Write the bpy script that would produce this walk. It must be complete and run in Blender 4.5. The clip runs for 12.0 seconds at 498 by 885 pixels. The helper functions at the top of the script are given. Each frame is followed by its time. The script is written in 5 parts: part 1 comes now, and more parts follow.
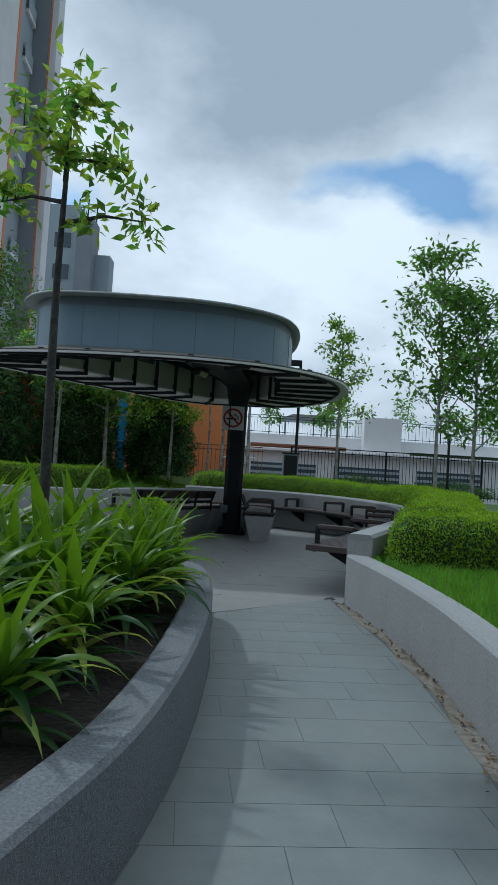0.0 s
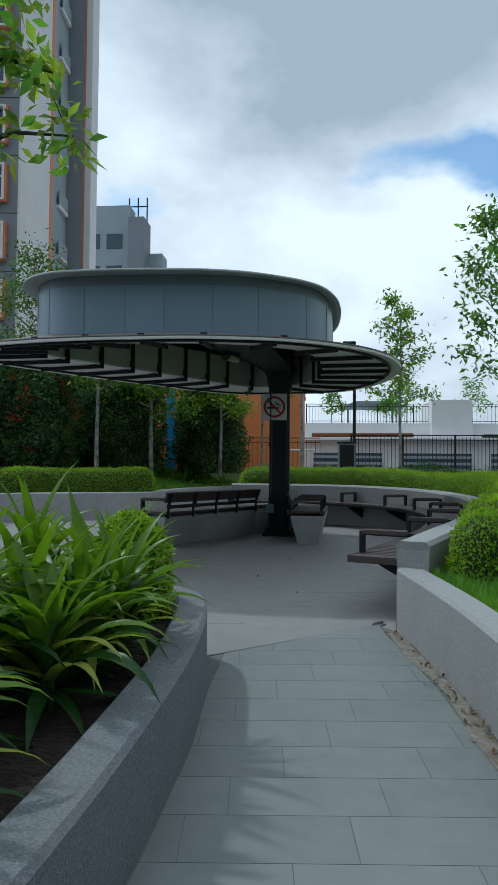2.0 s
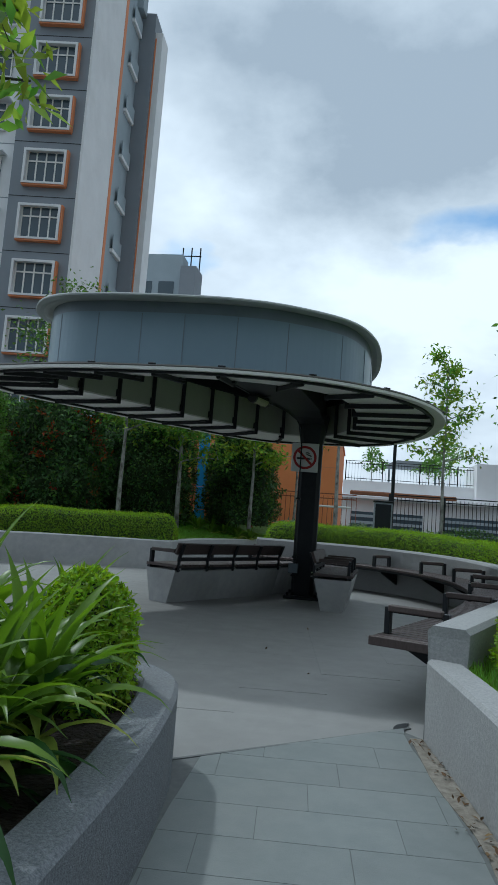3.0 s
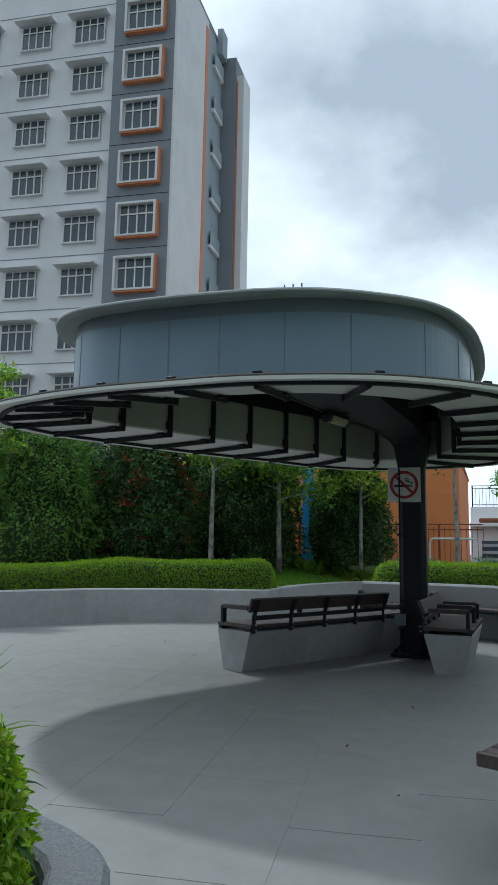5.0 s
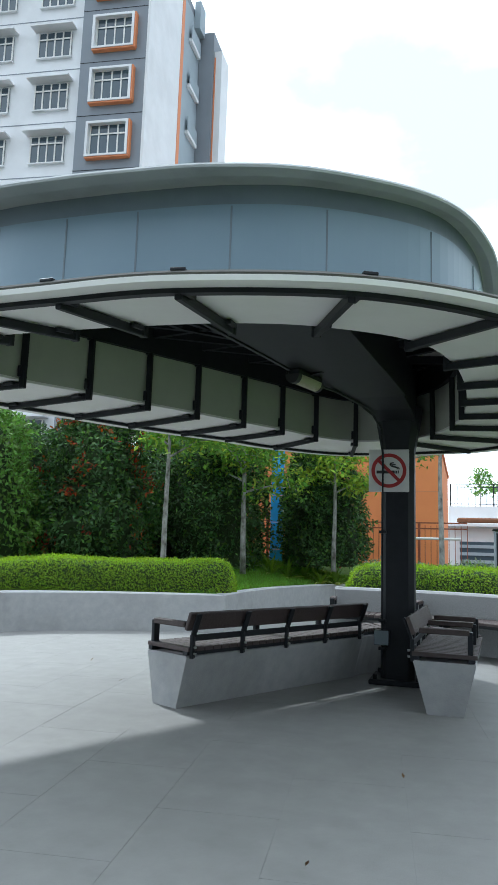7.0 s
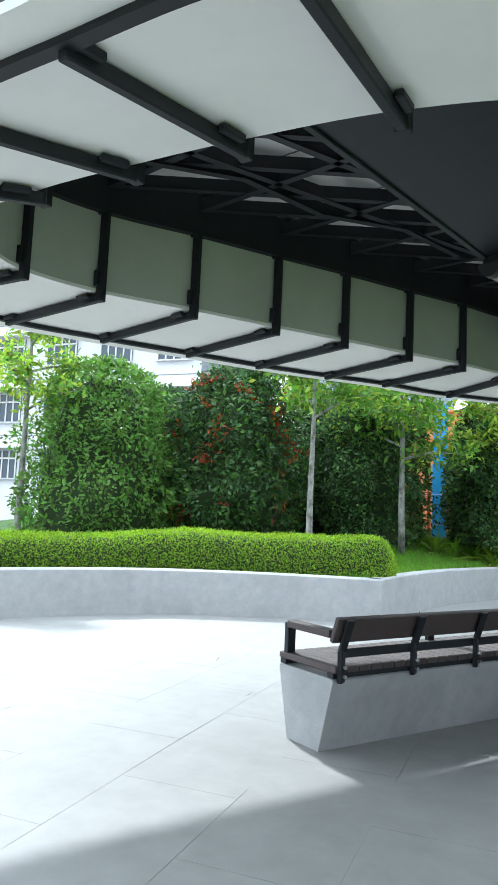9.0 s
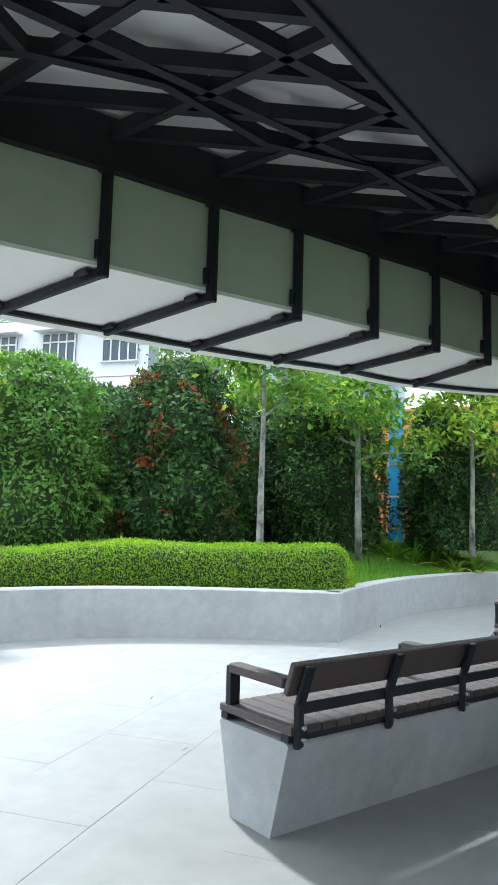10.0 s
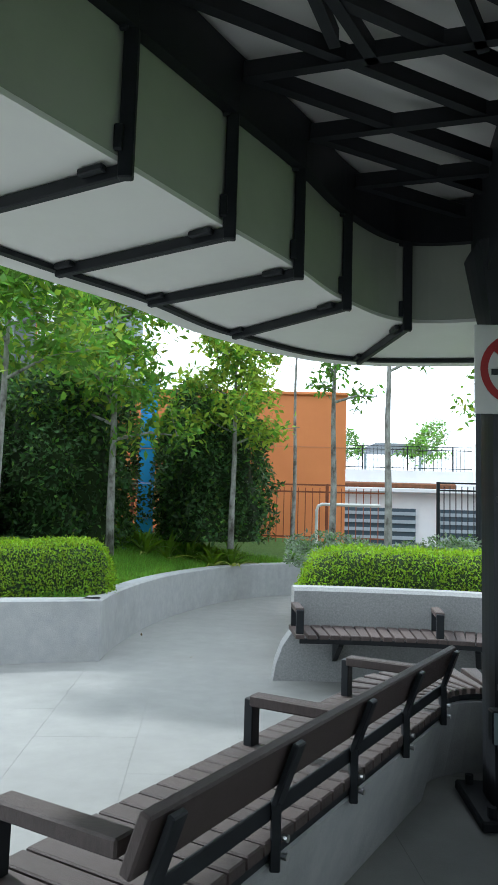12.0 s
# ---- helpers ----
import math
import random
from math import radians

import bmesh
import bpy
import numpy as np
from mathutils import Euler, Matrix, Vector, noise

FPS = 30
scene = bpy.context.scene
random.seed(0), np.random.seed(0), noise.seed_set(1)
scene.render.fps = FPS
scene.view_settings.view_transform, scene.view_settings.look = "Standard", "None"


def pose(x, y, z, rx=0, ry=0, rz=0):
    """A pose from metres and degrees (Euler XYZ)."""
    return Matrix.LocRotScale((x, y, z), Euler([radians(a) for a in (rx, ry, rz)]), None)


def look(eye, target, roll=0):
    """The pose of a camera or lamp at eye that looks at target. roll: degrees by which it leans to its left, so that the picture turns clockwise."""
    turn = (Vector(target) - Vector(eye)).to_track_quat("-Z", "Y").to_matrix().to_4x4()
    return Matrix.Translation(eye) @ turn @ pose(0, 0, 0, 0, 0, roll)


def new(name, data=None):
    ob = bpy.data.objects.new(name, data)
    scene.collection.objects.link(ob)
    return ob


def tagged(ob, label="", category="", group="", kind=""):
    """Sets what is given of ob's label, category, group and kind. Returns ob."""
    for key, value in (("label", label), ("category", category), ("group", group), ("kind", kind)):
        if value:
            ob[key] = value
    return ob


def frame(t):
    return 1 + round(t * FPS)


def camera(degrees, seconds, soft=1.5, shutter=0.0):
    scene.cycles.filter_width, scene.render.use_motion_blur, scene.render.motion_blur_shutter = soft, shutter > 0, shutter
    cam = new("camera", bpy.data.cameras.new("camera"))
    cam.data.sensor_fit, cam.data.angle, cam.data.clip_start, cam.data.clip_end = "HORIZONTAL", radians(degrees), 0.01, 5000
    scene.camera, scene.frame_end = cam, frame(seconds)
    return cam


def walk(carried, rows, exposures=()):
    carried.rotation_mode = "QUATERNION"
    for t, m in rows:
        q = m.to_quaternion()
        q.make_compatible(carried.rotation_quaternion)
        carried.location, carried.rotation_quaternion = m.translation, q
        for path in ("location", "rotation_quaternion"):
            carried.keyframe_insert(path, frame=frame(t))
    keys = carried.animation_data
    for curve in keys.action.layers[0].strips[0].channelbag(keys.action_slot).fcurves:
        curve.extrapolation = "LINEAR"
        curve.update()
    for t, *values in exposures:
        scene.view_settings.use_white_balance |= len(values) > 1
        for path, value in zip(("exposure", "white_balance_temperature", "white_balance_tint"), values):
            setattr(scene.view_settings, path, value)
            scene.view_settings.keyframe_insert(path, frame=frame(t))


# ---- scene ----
cam = camera(38.5, 12.0, soft=1.1)
PATH = [
    (0, (0.132, 0.528, 1.085), (0.132, 2.525, 1.178), 3.5),
    (0.5, (0.247, 0.871, 1.09), (0.208, 2.87, 1.144), 2.0),
    (1, (0.357, 1.238, 1.088), (0.248, 3.233, 1.158), 1.4),
    (1.5, (0.45, 1.575, 1.118), (0.184, 3.555, 1.207), 3.1),
    (2, (0.527, 1.897, 1.143), (0.335, 3.886, 1.21), 0.5),
    (2.5, (0.638, 2.274, 1.17), (0.329, 4.248, 1.249), 3.0),
    (2.7, (0.631, 2.492, 1.148), (0.331, 4.464, 1.296), 4.5),
    (4.3, (0.897, 3.853, 1.252), (0.524, 5.797, 1.541), 0.6),
    (4.5, (0.903, 3.984, 1.24), (0.569, 5.936, 1.525), 0.0),
    (5, (0.882, 4.448, 1.271), (0.238, 6.318, 1.57), 1.0),
    (5.5, (0.762, 4.996, 1.279), (0.115, 6.864, 1.588), 1.9),
    (6, (0.765, 5.393, 1.272), (0.124, 7.265, 1.561), 2.1),
    (6.5, (0.682, 5.823, 1.279), (0.107, 7.713, 1.59), 1.9),
    (8.3, (0.21, 7.327, 1.313), (-0.513, 9.181, 1.51), 1.4),
    (8.5, (0.144, 7.518, 1.31), (-0.721, 9.31, 1.514), 2.6),
    (9, (-0.064, 7.92, 1.31), (-1.031, 9.659, 1.514), 2.6),
    (9.5, (-0.254, 8.336, 1.328), (-1.12, 10.127, 1.537), 0.9),
    (10, (-0.425, 8.805, 1.36), (-1.272, 10.604, 1.581), 1.5),
    (10.5, (-0.664, 9.194, 1.369), (-1.336, 11.069, 1.545), 1.2),
    (11, (-0.851, 9.592, 1.361), (-1.353, 11.519, 1.545), 0.0),
    (11.5, (-1.066, 9.917, 1.374), (-1.267, 11.894, 1.598), 1.6),
    (12, (-1.278, 10.186, 1.382), (-1.395, 12.172, 1.589), 1.7),
]
EXPOSURES = [(0.0, -1.05, 5450, 2), (2.5, -0.85, 5550, 2), (4.5, -0.9, 5500, 2), (5.5, -0.3, 5800, 3), (6.5, 0.05, 5700, 4), (8.5, 1.47, 5600, 6), (9.5, 1.17, 5650, 4), (10.5, 1.25, 5700, 4), (11.5, 1.28, 5650, 4), (12.0, 0.65, 5700, 3)]
walk(cam, [(t, look(eye, target, roll)) for t, eye, target, roll in PATH], EXPOSURES)

SKY_POWER, SUN_POWER = 0.125, 2.35
CLOUD_SHIFT = (0.3, 0.0, 0.0)
SUN_WAY = Vector((-1.63, 1.29, 2.48)).normalized()      # towards the sun


# ---- world and sun ----
def build_world():
    w = bpy.data.worlds.new("sky")
    scene.world = w
    w.use_nodes = True
    nt = w.node_tree
    nt.nodes.clear()
    N = nt.nodes.new
    out = N("ShaderNodeOutputWorld")
    bg = N("ShaderNodeBackground")
    sky = N("ShaderNodeTexSky")
    sky.sky_type = "NISHITA"
    sky.sun_disc = False
    sky.sun_elevation = math.asin(SUN_WAY.z)
    sky.sun_rotation = math.atan2(SUN_WAY.x, SUN_WAY.y)
    sky.air_density, sky.dust_density = 1.0, 1.5
    tc = N("ShaderNodeTexCoord")
    sep = N("ShaderNodeSeparateXYZ")
    nt.links.new(tc.outputs["Generated"], sep.inputs[0])
    # clouds lie on a flat layer overhead
    add = N("ShaderNodeMath"); add.operation = "ADD"; add.inputs[1].default_value = 0.34
    ab = N("ShaderNodeMath"); ab.operation = "ABSOLUTE"
    nt.links.new(sep.outputs[2], ab.inputs[0]); nt.links.new(ab.outputs[0], add.inputs[0])
    dv = N("ShaderNodeVectorMath"); dv.operation = "DIVIDE"
    comb = N("ShaderNodeCombineXYZ")
    for k in range(3):
        nt.links.new(add.outputs[0], comb.inputs[k])
    nt.links.new(tc.outputs["Generated"], dv.inputs[0]); nt.links.new(comb.outputs[0], dv.inputs[1])
    mp = N("ShaderNodeMapping")
    mp.inputs["Location"].default_value = CLOUD_SHIFT
    mp.inputs["Scale"].default_value = (1.0, 1.0, 0.0)
    nt.links.new(dv.outputs[0], mp.inputs[0])
    n1 = N("ShaderNodeTexNoise"); n1.inputs["Scale"].default_value = 1.35; n1.inputs["Detail"].default_value = 9; n1.inputs["Roughness"].default_value = 0.56
    nt.links.new(mp.outputs[0], n1.inputs["Vector"])
    cover = N("ShaderNodeValToRGB")
    cover.color_ramp.elements[0].position, cover.color_ramp.elements[1].position = 0.30, 0.50
    cover.color_ramp.elements[0].color = (0.12, 0.12, 0.12, 1)
    n2 = N("ShaderNodeTexNoise"); n2.inputs["Scale"].default_value = 1.5; n2.inputs["Detail"].default_value = 8; n2.inputs["Roughness"].default_value = 0.58
    mp2 = N("ShaderNodeMapping"); mp2.inputs["Location"].default_value = (1.3, 3.4, 0)
    nt.links.new(mp.outputs[0], mp2.inputs[0]); nt.links.new(mp2.outputs[0], n2.inputs["Vector"])
    def cloud_reach(centre, radii):
        """Warped distance from a cloud's middle, 1 at its rim."""
        s = N("ShaderNodeVectorMath"); s.operation = "SUBTRACT"; s.inputs[1].default_value = (*centre, 0)
        nt.links.new(warped.outputs[0], s.inputs[0])
        q = N("ShaderNodeVectorMath"); q.operation = "MULTIPLY"; q.inputs[1].default_value = (1 / radii[0], 1 / radii[1], 0)
        nt.links.new(s.outputs[0], q.inputs[0])
        ln = N("ShaderNodeVectorMath"); ln.operation = "LENGTH"
        nt.links.new(q.outputs[0], ln.inputs[0])
        top = N("ShaderNodeMath"); top.operation = "MINIMUM"; top.inputs[1].default_value = 1.35
        nt.links.new(ln.outputs["Value"], top.inputs[0])
        return top.outputs[0]

    def weigh(noise_out, reach, k, shift):
        a = N("ShaderNodeMath"); a.operation = "MULTIPLY_ADD"; a.inputs[1].default_value = k; a.inputs[2].default_value = shift
        nt.links.new(reach, a.inputs[0])
        b = N("ShaderNodeMath"); b.operation = "ADD"
        nt.links.new(noise_out, b.inputs[0]); nt.links.new(a.outputs[0], b.inputs[1])
        return b.outputs[0]

    wn = N("ShaderNodeTexNoise"); wn.inputs["Scale"].default_value = 4.0; wn.inputs["Detail"].default_value = 6
    nt.links.new(dv.outputs[0], wn.inputs["Vector"])
    ws = N("ShaderNodeVectorMath"); ws.operation = "MULTIPLY_ADD"
    ws.inputs[1].default_value = (0.36, 0.30, 0); 
    nt.links.new(wn.outputs["Color"], ws.inputs[0])
    off = N("ShaderNodeVectorMath"); off.operation = "ADD"; off.inputs[1].default_value = (-0.18, -0.15, 0)
    nt.links.new(dv.outputs[0], off.inputs[0]); nt.links.new(off.outputs[0], ws.inputs[2])
    warped = ws
    # one grey cloud ahead, with blue gaps below its rim and beside it
    grey = cloud_reach((0.07, 0.95), (0.40, 0.38))
    gap_a, gap_b = cloud_reach((0.29, 1.26), (0.26, 0.085)), cloud_reach((-0.36, 1.33), (0.11, 0.13))
    gap = N("ShaderNodeMath"); gap.operation = "MINIMUM"
    nt.links.new(gap_a, gap.inputs[0]); nt.links.new(gap_b, gap.inputs[1])
    nt.links.new(weigh(n1.outputs["Fac"], gap.outputs[0], 0.32, -0.27), cover.inputs[0])
    tone = N("ShaderNodeValToRGB")
    e = tone.color_ramp.elements
    e[0].position, e[0].color = 0.36, (6.2, 6.8, 7.5, 1)
    e[1].position, e[1].color = 0.72, (14.6, 14.8, 15.0, 1)
    nt.links.new(weigh(n2.outputs["Fac"], grey, 0.34, -0.30), tone.inputs[0])
    mix = N("ShaderNodeMixRGB")
    clear = N("ShaderNodeMixRGB"); clear.blend_type = "MULTIPLY"; clear.inputs[0].default_value = 1.0; clear.inputs[2].default_value = (1.5, 1.9, 2.0, 1)
    nt.links.new(sky.outputs[0], clear.inputs[1])
    # clouds glow towards the sun and dull away from it
    dot = N("ShaderNodeVectorMath"); dot.operation = "DOT_PRODUCT"; dot.inputs[1].default_value = SUN_WAY
    nt.links.new(tc.outputs["Generated"], dot.inputs[0])
    glow = N("ShaderNodeMapRange"); glow.interpolation_type = "SMOOTHSTEP"
    for k, v in enumerate((-0.4, 0.6, 0.28, 1.0)):
        glow.inputs[k + 1].default_value = v
    nt.links.new(dot.outputs["Value"], glow.inputs[0])
    dull = N("ShaderNodeMixRGB"); dull.blend_type = "MULTIPLY"; dull.inputs[0].default_value = 1.0
    nt.links.new(tone.outputs[0], dull.inputs[1]); nt.links.new(glow.outputs[0], dull.inputs[2])
    nt.links.new(cover.outputs[0], mix.inputs[0]); nt.links.new(clear.outputs[0], mix.inputs[1]); nt.links.new(dull.outputs[0], mix.inputs[2])
    nt.links.new(mix.outputs[0], bg.inputs[0])
    bg.inputs[1].default_value = SKY_POWER
    nt.links.new(bg.outputs[0], out.inputs[0])


build_world()
sun_data = bpy.data.lights.new("sun", "SUN")
sun_data.energy, sun_data.angle, sun_data.color = SUN_POWER, radians(2.4), (1.0, 0.96, 0.90)
sun = new("sun", sun_data)
sun.matrix_world = look((-40, 45, 75), Vector((-40, 45, 75)) - SUN_WAY)


# ---- materials ----
def material(name, a, b=None, scale=6.0, rough=0.7, metal=0.0, bump=0.0, bump_scale=60.0, stain=0.0, stain_scale=0.9,
             stain_color=(0.08, 0.075, 0.07), island=0.0, translucent=0.0, rand=0.0, bump_dist=0.01, stretch=(1, 1, 1), coords="Object", spec=0.5, coat=0.0):
    """Two-scale procedural surface: a and b mixed by grain, a larger stain over it, and fine relief."""
    b = b or tuple(c * 0.8 for c in a)
    m = bpy.data.materials.new(name)
    m.use_nodes = True
    nt = m.node_tree
    nt.nodes.clear()
    N, L = nt.nodes.new, nt.links.new
    out, bsdf = N("ShaderNodeOutputMaterial"), N("ShaderNodeBsdfPrincipled")
    tc = N("ShaderNodeTexCoord")
    if coords == "World":
        geo = N("ShaderNodeNewGeometry"); vec = geo.outputs["Position"]
    else:
        vec = tc.outputs["Object"]
    mp = N("ShaderNodeMapping"); mp.inputs["Scale"].default_value = stretch
    L(vec, mp.inputs[0])
    n1 = N("ShaderNodeTexNoise"); n1.inputs["Scale"].default_value = scale; n1.inputs["Detail"].default_value = 6; n1.inputs["Roughness"].default_value = 0.62
    L(mp.outputs[0], n1.inputs["Vector"])
    ramp = N("ShaderNodeValToRGB")
    ramp.color_ramp.elements[0].position, ramp.color_ramp.elements[1].position = 0.3, 0.7
    ramp.color_ramp.elements[0].color, ramp.color_ramp.elements[1].color = (*a, 1), (*b, 1)
    L(n1.outputs["Fac"], ramp.inputs[0])
    col = ramp.outputs[0]
    if stain:
        n2 = N("ShaderNodeTexNoise"); n2.inputs["Scale"].default_value = stain_scale; n2.inputs["Detail"].default_value = 8; n2.inputs["Roughness"].default_value = 0.65
        L(vec, n2.inputs["Vector"])
        r2 = N("ShaderNodeValToRGB"); r2.color_ramp.elements[0].position, r2.color_ramp.elements[1].position = 0.48, 0.72
        r2.color_ramp.elements[1].color = (stain, stain, stain, 1)
        L(n2.outputs["Fac"], r2.inputs[0])
        mx = N("ShaderNodeMixRGB"); mx.inputs[2].default_value = (*stain_color, 1)
        L(r2.outputs[0], mx.inputs[0]); L(col, mx.inputs[1])
        col = mx.outputs[0]
    if island or rand:
        hsv = N("ShaderNodeHueSaturation")
        mr = N("ShaderNodeMapRange"); amt = island or rand
        mr.inputs[3].default_value, mr.inputs[4].default_value = 1 - amt, 1 + amt
        if island:
            src = N("ShaderNodeNewGeometry").outputs["Random Per Island"]
        else:
            src = N("ShaderNodeObjectInfo").outputs["Random"]
        L(src, mr.inputs[0]); L(mr.outputs[0], hsv.inputs["Value"])
        if island:
            mh = N("ShaderNodeMapRange"); mh.inputs[3].default_value, mh.inputs[4].default_value = 0.485, 0.515
            L(src, mh.inputs[0]); L(mh.outputs[0], hsv.inputs["Hue"])
        L(col, hsv.inputs["Color"])
        col = hsv.outputs[0]
    L(col, bsdf.inputs["Base Color"])
    bsdf.inputs["Roughness"].default_value, bsdf.inputs["Metallic"].default_value = rough, metal
    bsdf.inputs["Specular IOR Level"].default_value = spec
    if coat:
        bsdf.inputs["Coat Weight"].default_value = coat
    if bump:
        n3 = N("ShaderNodeTexNoise"); n3.inputs["Scale"].default_value = bump_scale; n3.inputs["Detail"].default_value = 4
        L(mp.outputs[0], n3.inputs["Vector"])
        bp = N("ShaderNodeBump"); bp.inputs["Strength"].default_value, bp.inputs["Distance"].default_value = bump, bump_dist
        L(n3.outputs["Fac"], bp.inputs["Height"]); L(bp.outputs[0], bsdf.inputs["Normal"])
    if translucent:
        tr, ms = N("ShaderNodeBsdfTranslucent"), N("ShaderNodeMixShader")
        hs = N("ShaderNodeHueSaturation"); hs.inputs["Value"].default_value = 1.5; hs.inputs["Saturation"].default_value = 1.1
        L(col, hs.inputs["Color"]); L(hs.outputs[0], tr.inputs[0])
        ms.inputs[0].default_value = translucent
        L(bsdf.outputs[0], ms.inputs[1]); L(tr.outputs[0], ms.inputs[2]); L(ms.outputs[0], out.inputs[0])
    else:
        L(bsdf.outputs[0], out.inputs[0])
    return m


def leafy(name, a, b, island=0.35, translucent=0.35, rough=0.5):
    return material(name, a, b, scale=3.0, rough=rough, island=island, translucent=translucent, coords="World", spec=0.22)


M = {}
# pebbled concrete, its base colour darkened and blued for the left wall's shaded face
M["granolith_shaded"] = material("shade-darkened pebble-washed concrete", (0.235, 0.25, 0.268), (0.09, 0.10, 0.11), 95, 0.85, bump=0.9, bump_scale=190, stain=0.5, stain_scale=1.6, stain_color=(0.20, 0.20, 0.20), bump_dist=0.006, coords="World")
M["concrete"] = material("smooth concrete", (0.44, 0.44, 0.43), (0.36, 0.365, 0.37), 9, 0.8, bump=0.25, bump_scale=90, stain=0.55, stain_scale=1.1, stain_color=(0.25, 0.245, 0.235), coords="World")
M["plaza"] = material("pale plaza screed", (0.255, 0.253, 0.243), (0.21, 0.209, 0.201), 5, 0.62, bump=0.12, bump_scale=120, stain=0.5, stain_scale=0.7, stain_color=(0.18, 0.177, 0.17), coords="World")
M["tile"] = material("grey homogeneous tile", (0.20, 0.218, 0.212), (0.165, 0.183, 0.18), 7, 0.5, bump=0.12, bump_scale=160, stain=0.5, stain_scale=1.3, stain_color=(0.22, 0.225, 0.215), rand=0.05, coords="World")
M["washed"] = material("worn pale concrete", (0.37, 0.37, 0.365), (0.24, 0.245, 0.245), 70, 0.85, bump=0.5, bump_scale=150, stain=0.5, stain_scale=1.8, stain_color=(0.24, 0.24, 0.235), bump_dist=0.005, coords="World")
M["grout"] = material("grey grout", (0.15, 0.16, 0.156), (0.115, 0.12, 0.118), 30, 0.9, coords="World")
M["cut"] = material("dusty saw cut", (0.33, 0.33, 0.31), (0.27, 0.27, 0.26), 20, 0.9, coords="World")
M["gravel"] = material("dirty gutter concrete", (0.30, 0.275, 0.235), (0.16, 0.14, 0.11), 22, 0.95, bump=0.8, bump_scale=70, stain=0.7, stain_scale=5, stain_color=(0.09, 0.07, 0.045), coords="World")
M["soil"] = material("dark planting soil", (0.03, 0.019, 0.013), (0.012, 0.008, 0.006), 30, 0.95, bump=1.0, bump_scale=45, bump_dist=0.03, coords="World")
M["lawn"] = material("lawn earth", (0.09, 0.17, 0.035), (0.06, 0.12, 0.025), 9, 0.95, bump=0.8, bump_scale=80, bump_dist=0.02, coords="World")
M["ground"] = material("distant ground", (0.12, 0.12, 0.115), (0.09, 0.095, 0.085), 0.2, 0.95, coords="World")
M["steel"] = material("charcoal painted steel", (0.019, 0.021, 0.025), (0.014, 0.016, 0.019), 12, 0.5, bump=0.05, bump_scale=200, stain=0.35, stain_scale=3, stain_color=(0.022, 0.022, 0.023), coords="World", spec=0.25)
M["soffit"] = material("beige soffit sheet", (0.86, 0.85, 0.81), (0.82, 0.81, 0.77), 2.5, 0.6, stain=0.25, stain_scale=1.5, stain_color=(0.66, 0.64, 0.58), coords="World")
M["inner"] = material("grey-green inner sheet", (0.46, 0.485, 0.40), (0.42, 0.44, 0.365), 3, 0.55, stain=0.3, stain_scale=1.6, stain_color=(0.30, 0.30, 0.25), coords="World")
M["cladding"] = material("blue-grey metal cladding", (0.225, 0.305, 0.36), (0.205, 0.285, 0.34), 1.2, 0.36, metal=0.1, stain=0.2, stain_scale=1.2, stain_color=(0.20, 0.26, 0.30), coords="World", rand=0.05)
M["roof"] = material("grey roof sheet", (0.56, 0.575, 0.575), (0.50, 0.52, 0.52), 3, 0.5, metal=0.0, stain=0.3, stain_scale=2, stain_color=(0.10, 0.11, 0.11), coords="World")
M["fascia"] = material("slate-grey fascia sheet", (0.20, 0.235, 0.265), (0.17, 0.205, 0.235), 2, 0.45, metal=0.1, stain=0.3, stain_scale=2, stain_color=(0.12, 0.135, 0.15), coords="World")
M["eave"] = material("taupe eave sheet", (0.15, 0.145, 0.13), (0.12, 0.117, 0.105), 4, 0.6, stain=0.3, stain_scale=3, stain_color=(0.09, 0.085, 0.075), coords="World")
M["timber"] = material("brown composite slat", (0.078, 0.055, 0.050), (0.047, 0.033, 0.030), 26, 0.6, bump=0.3, bump_scale=120, rand=0.16, stretch=(1, 8, 1), stain=0.3, stain_scale=4, stain_color=(0.10, 0.08, 0.074))
M["white"] = material("white painted sheet", (0.78, 0.77, 0.73), (0.72, 0.71, 0.68), 6, 0.45)
M["red"] = material("red sign paint", (0.42, 0.03, 0.03), (0.36, 0.025, 0.025), 8, 0.5)
M["black"] = material("black sign paint", (0.02, 0.02, 0.02), (0.03, 0.03, 0.03), 8, 0.5)
M["lens"] = material("ribbed clear diffuser", (0.50, 0.48, 0.33), (0.30, 0.29, 0.17), 40, 0.25, stretch=(1, 12, 1))
M["bolt"] = material("galvanised bolt", (0.55, 0.55, 0.54), None, 50, 0.35, metal=0.9)
M["bark"] = material("lichened grey bark", (0.46, 0.45, 0.42), (0.075, 0.062, 0.05), 11, 0.9, bump=0.8, bump_scale=40, bump_dist=0.02, stain=0.7, stain_scale=9, stain_color=(0.40, 0.40, 0.37), stretch=(1, 1, 0.5), coords="World")
M["bark_dark"] = material("dark mottled young bark", (0.075, 0.07, 0.065), (0.03, 0.027, 0.025), 30, 0.9, bump=0.6, bump_scale=60, stain=0.5, stain_scale=12, stain_color=(0.16, 0.16, 0.15), coords="World")
# near-black green: shade inside the foliage put into the colour
M["hedge_core"] = material("shade-dark plant core green", (0.032, 0.06, 0.012), (0.018, 0.035, 0.008), 20, 0.9, coords="World")
M["hedge"] = leafy("yellow-green hedge leaves", (0.31, 0.45, 0.045), (0.21, 0.34, 0.03), 0.3, 0.42)
M["hedge_dark"] = leafy("inner hedge leaves", (0.19, 0.31, 0.035), (0.13, 0.23, 0.025), 0.3, 0.3)
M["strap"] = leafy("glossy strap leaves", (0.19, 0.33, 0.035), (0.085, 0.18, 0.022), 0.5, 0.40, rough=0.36)
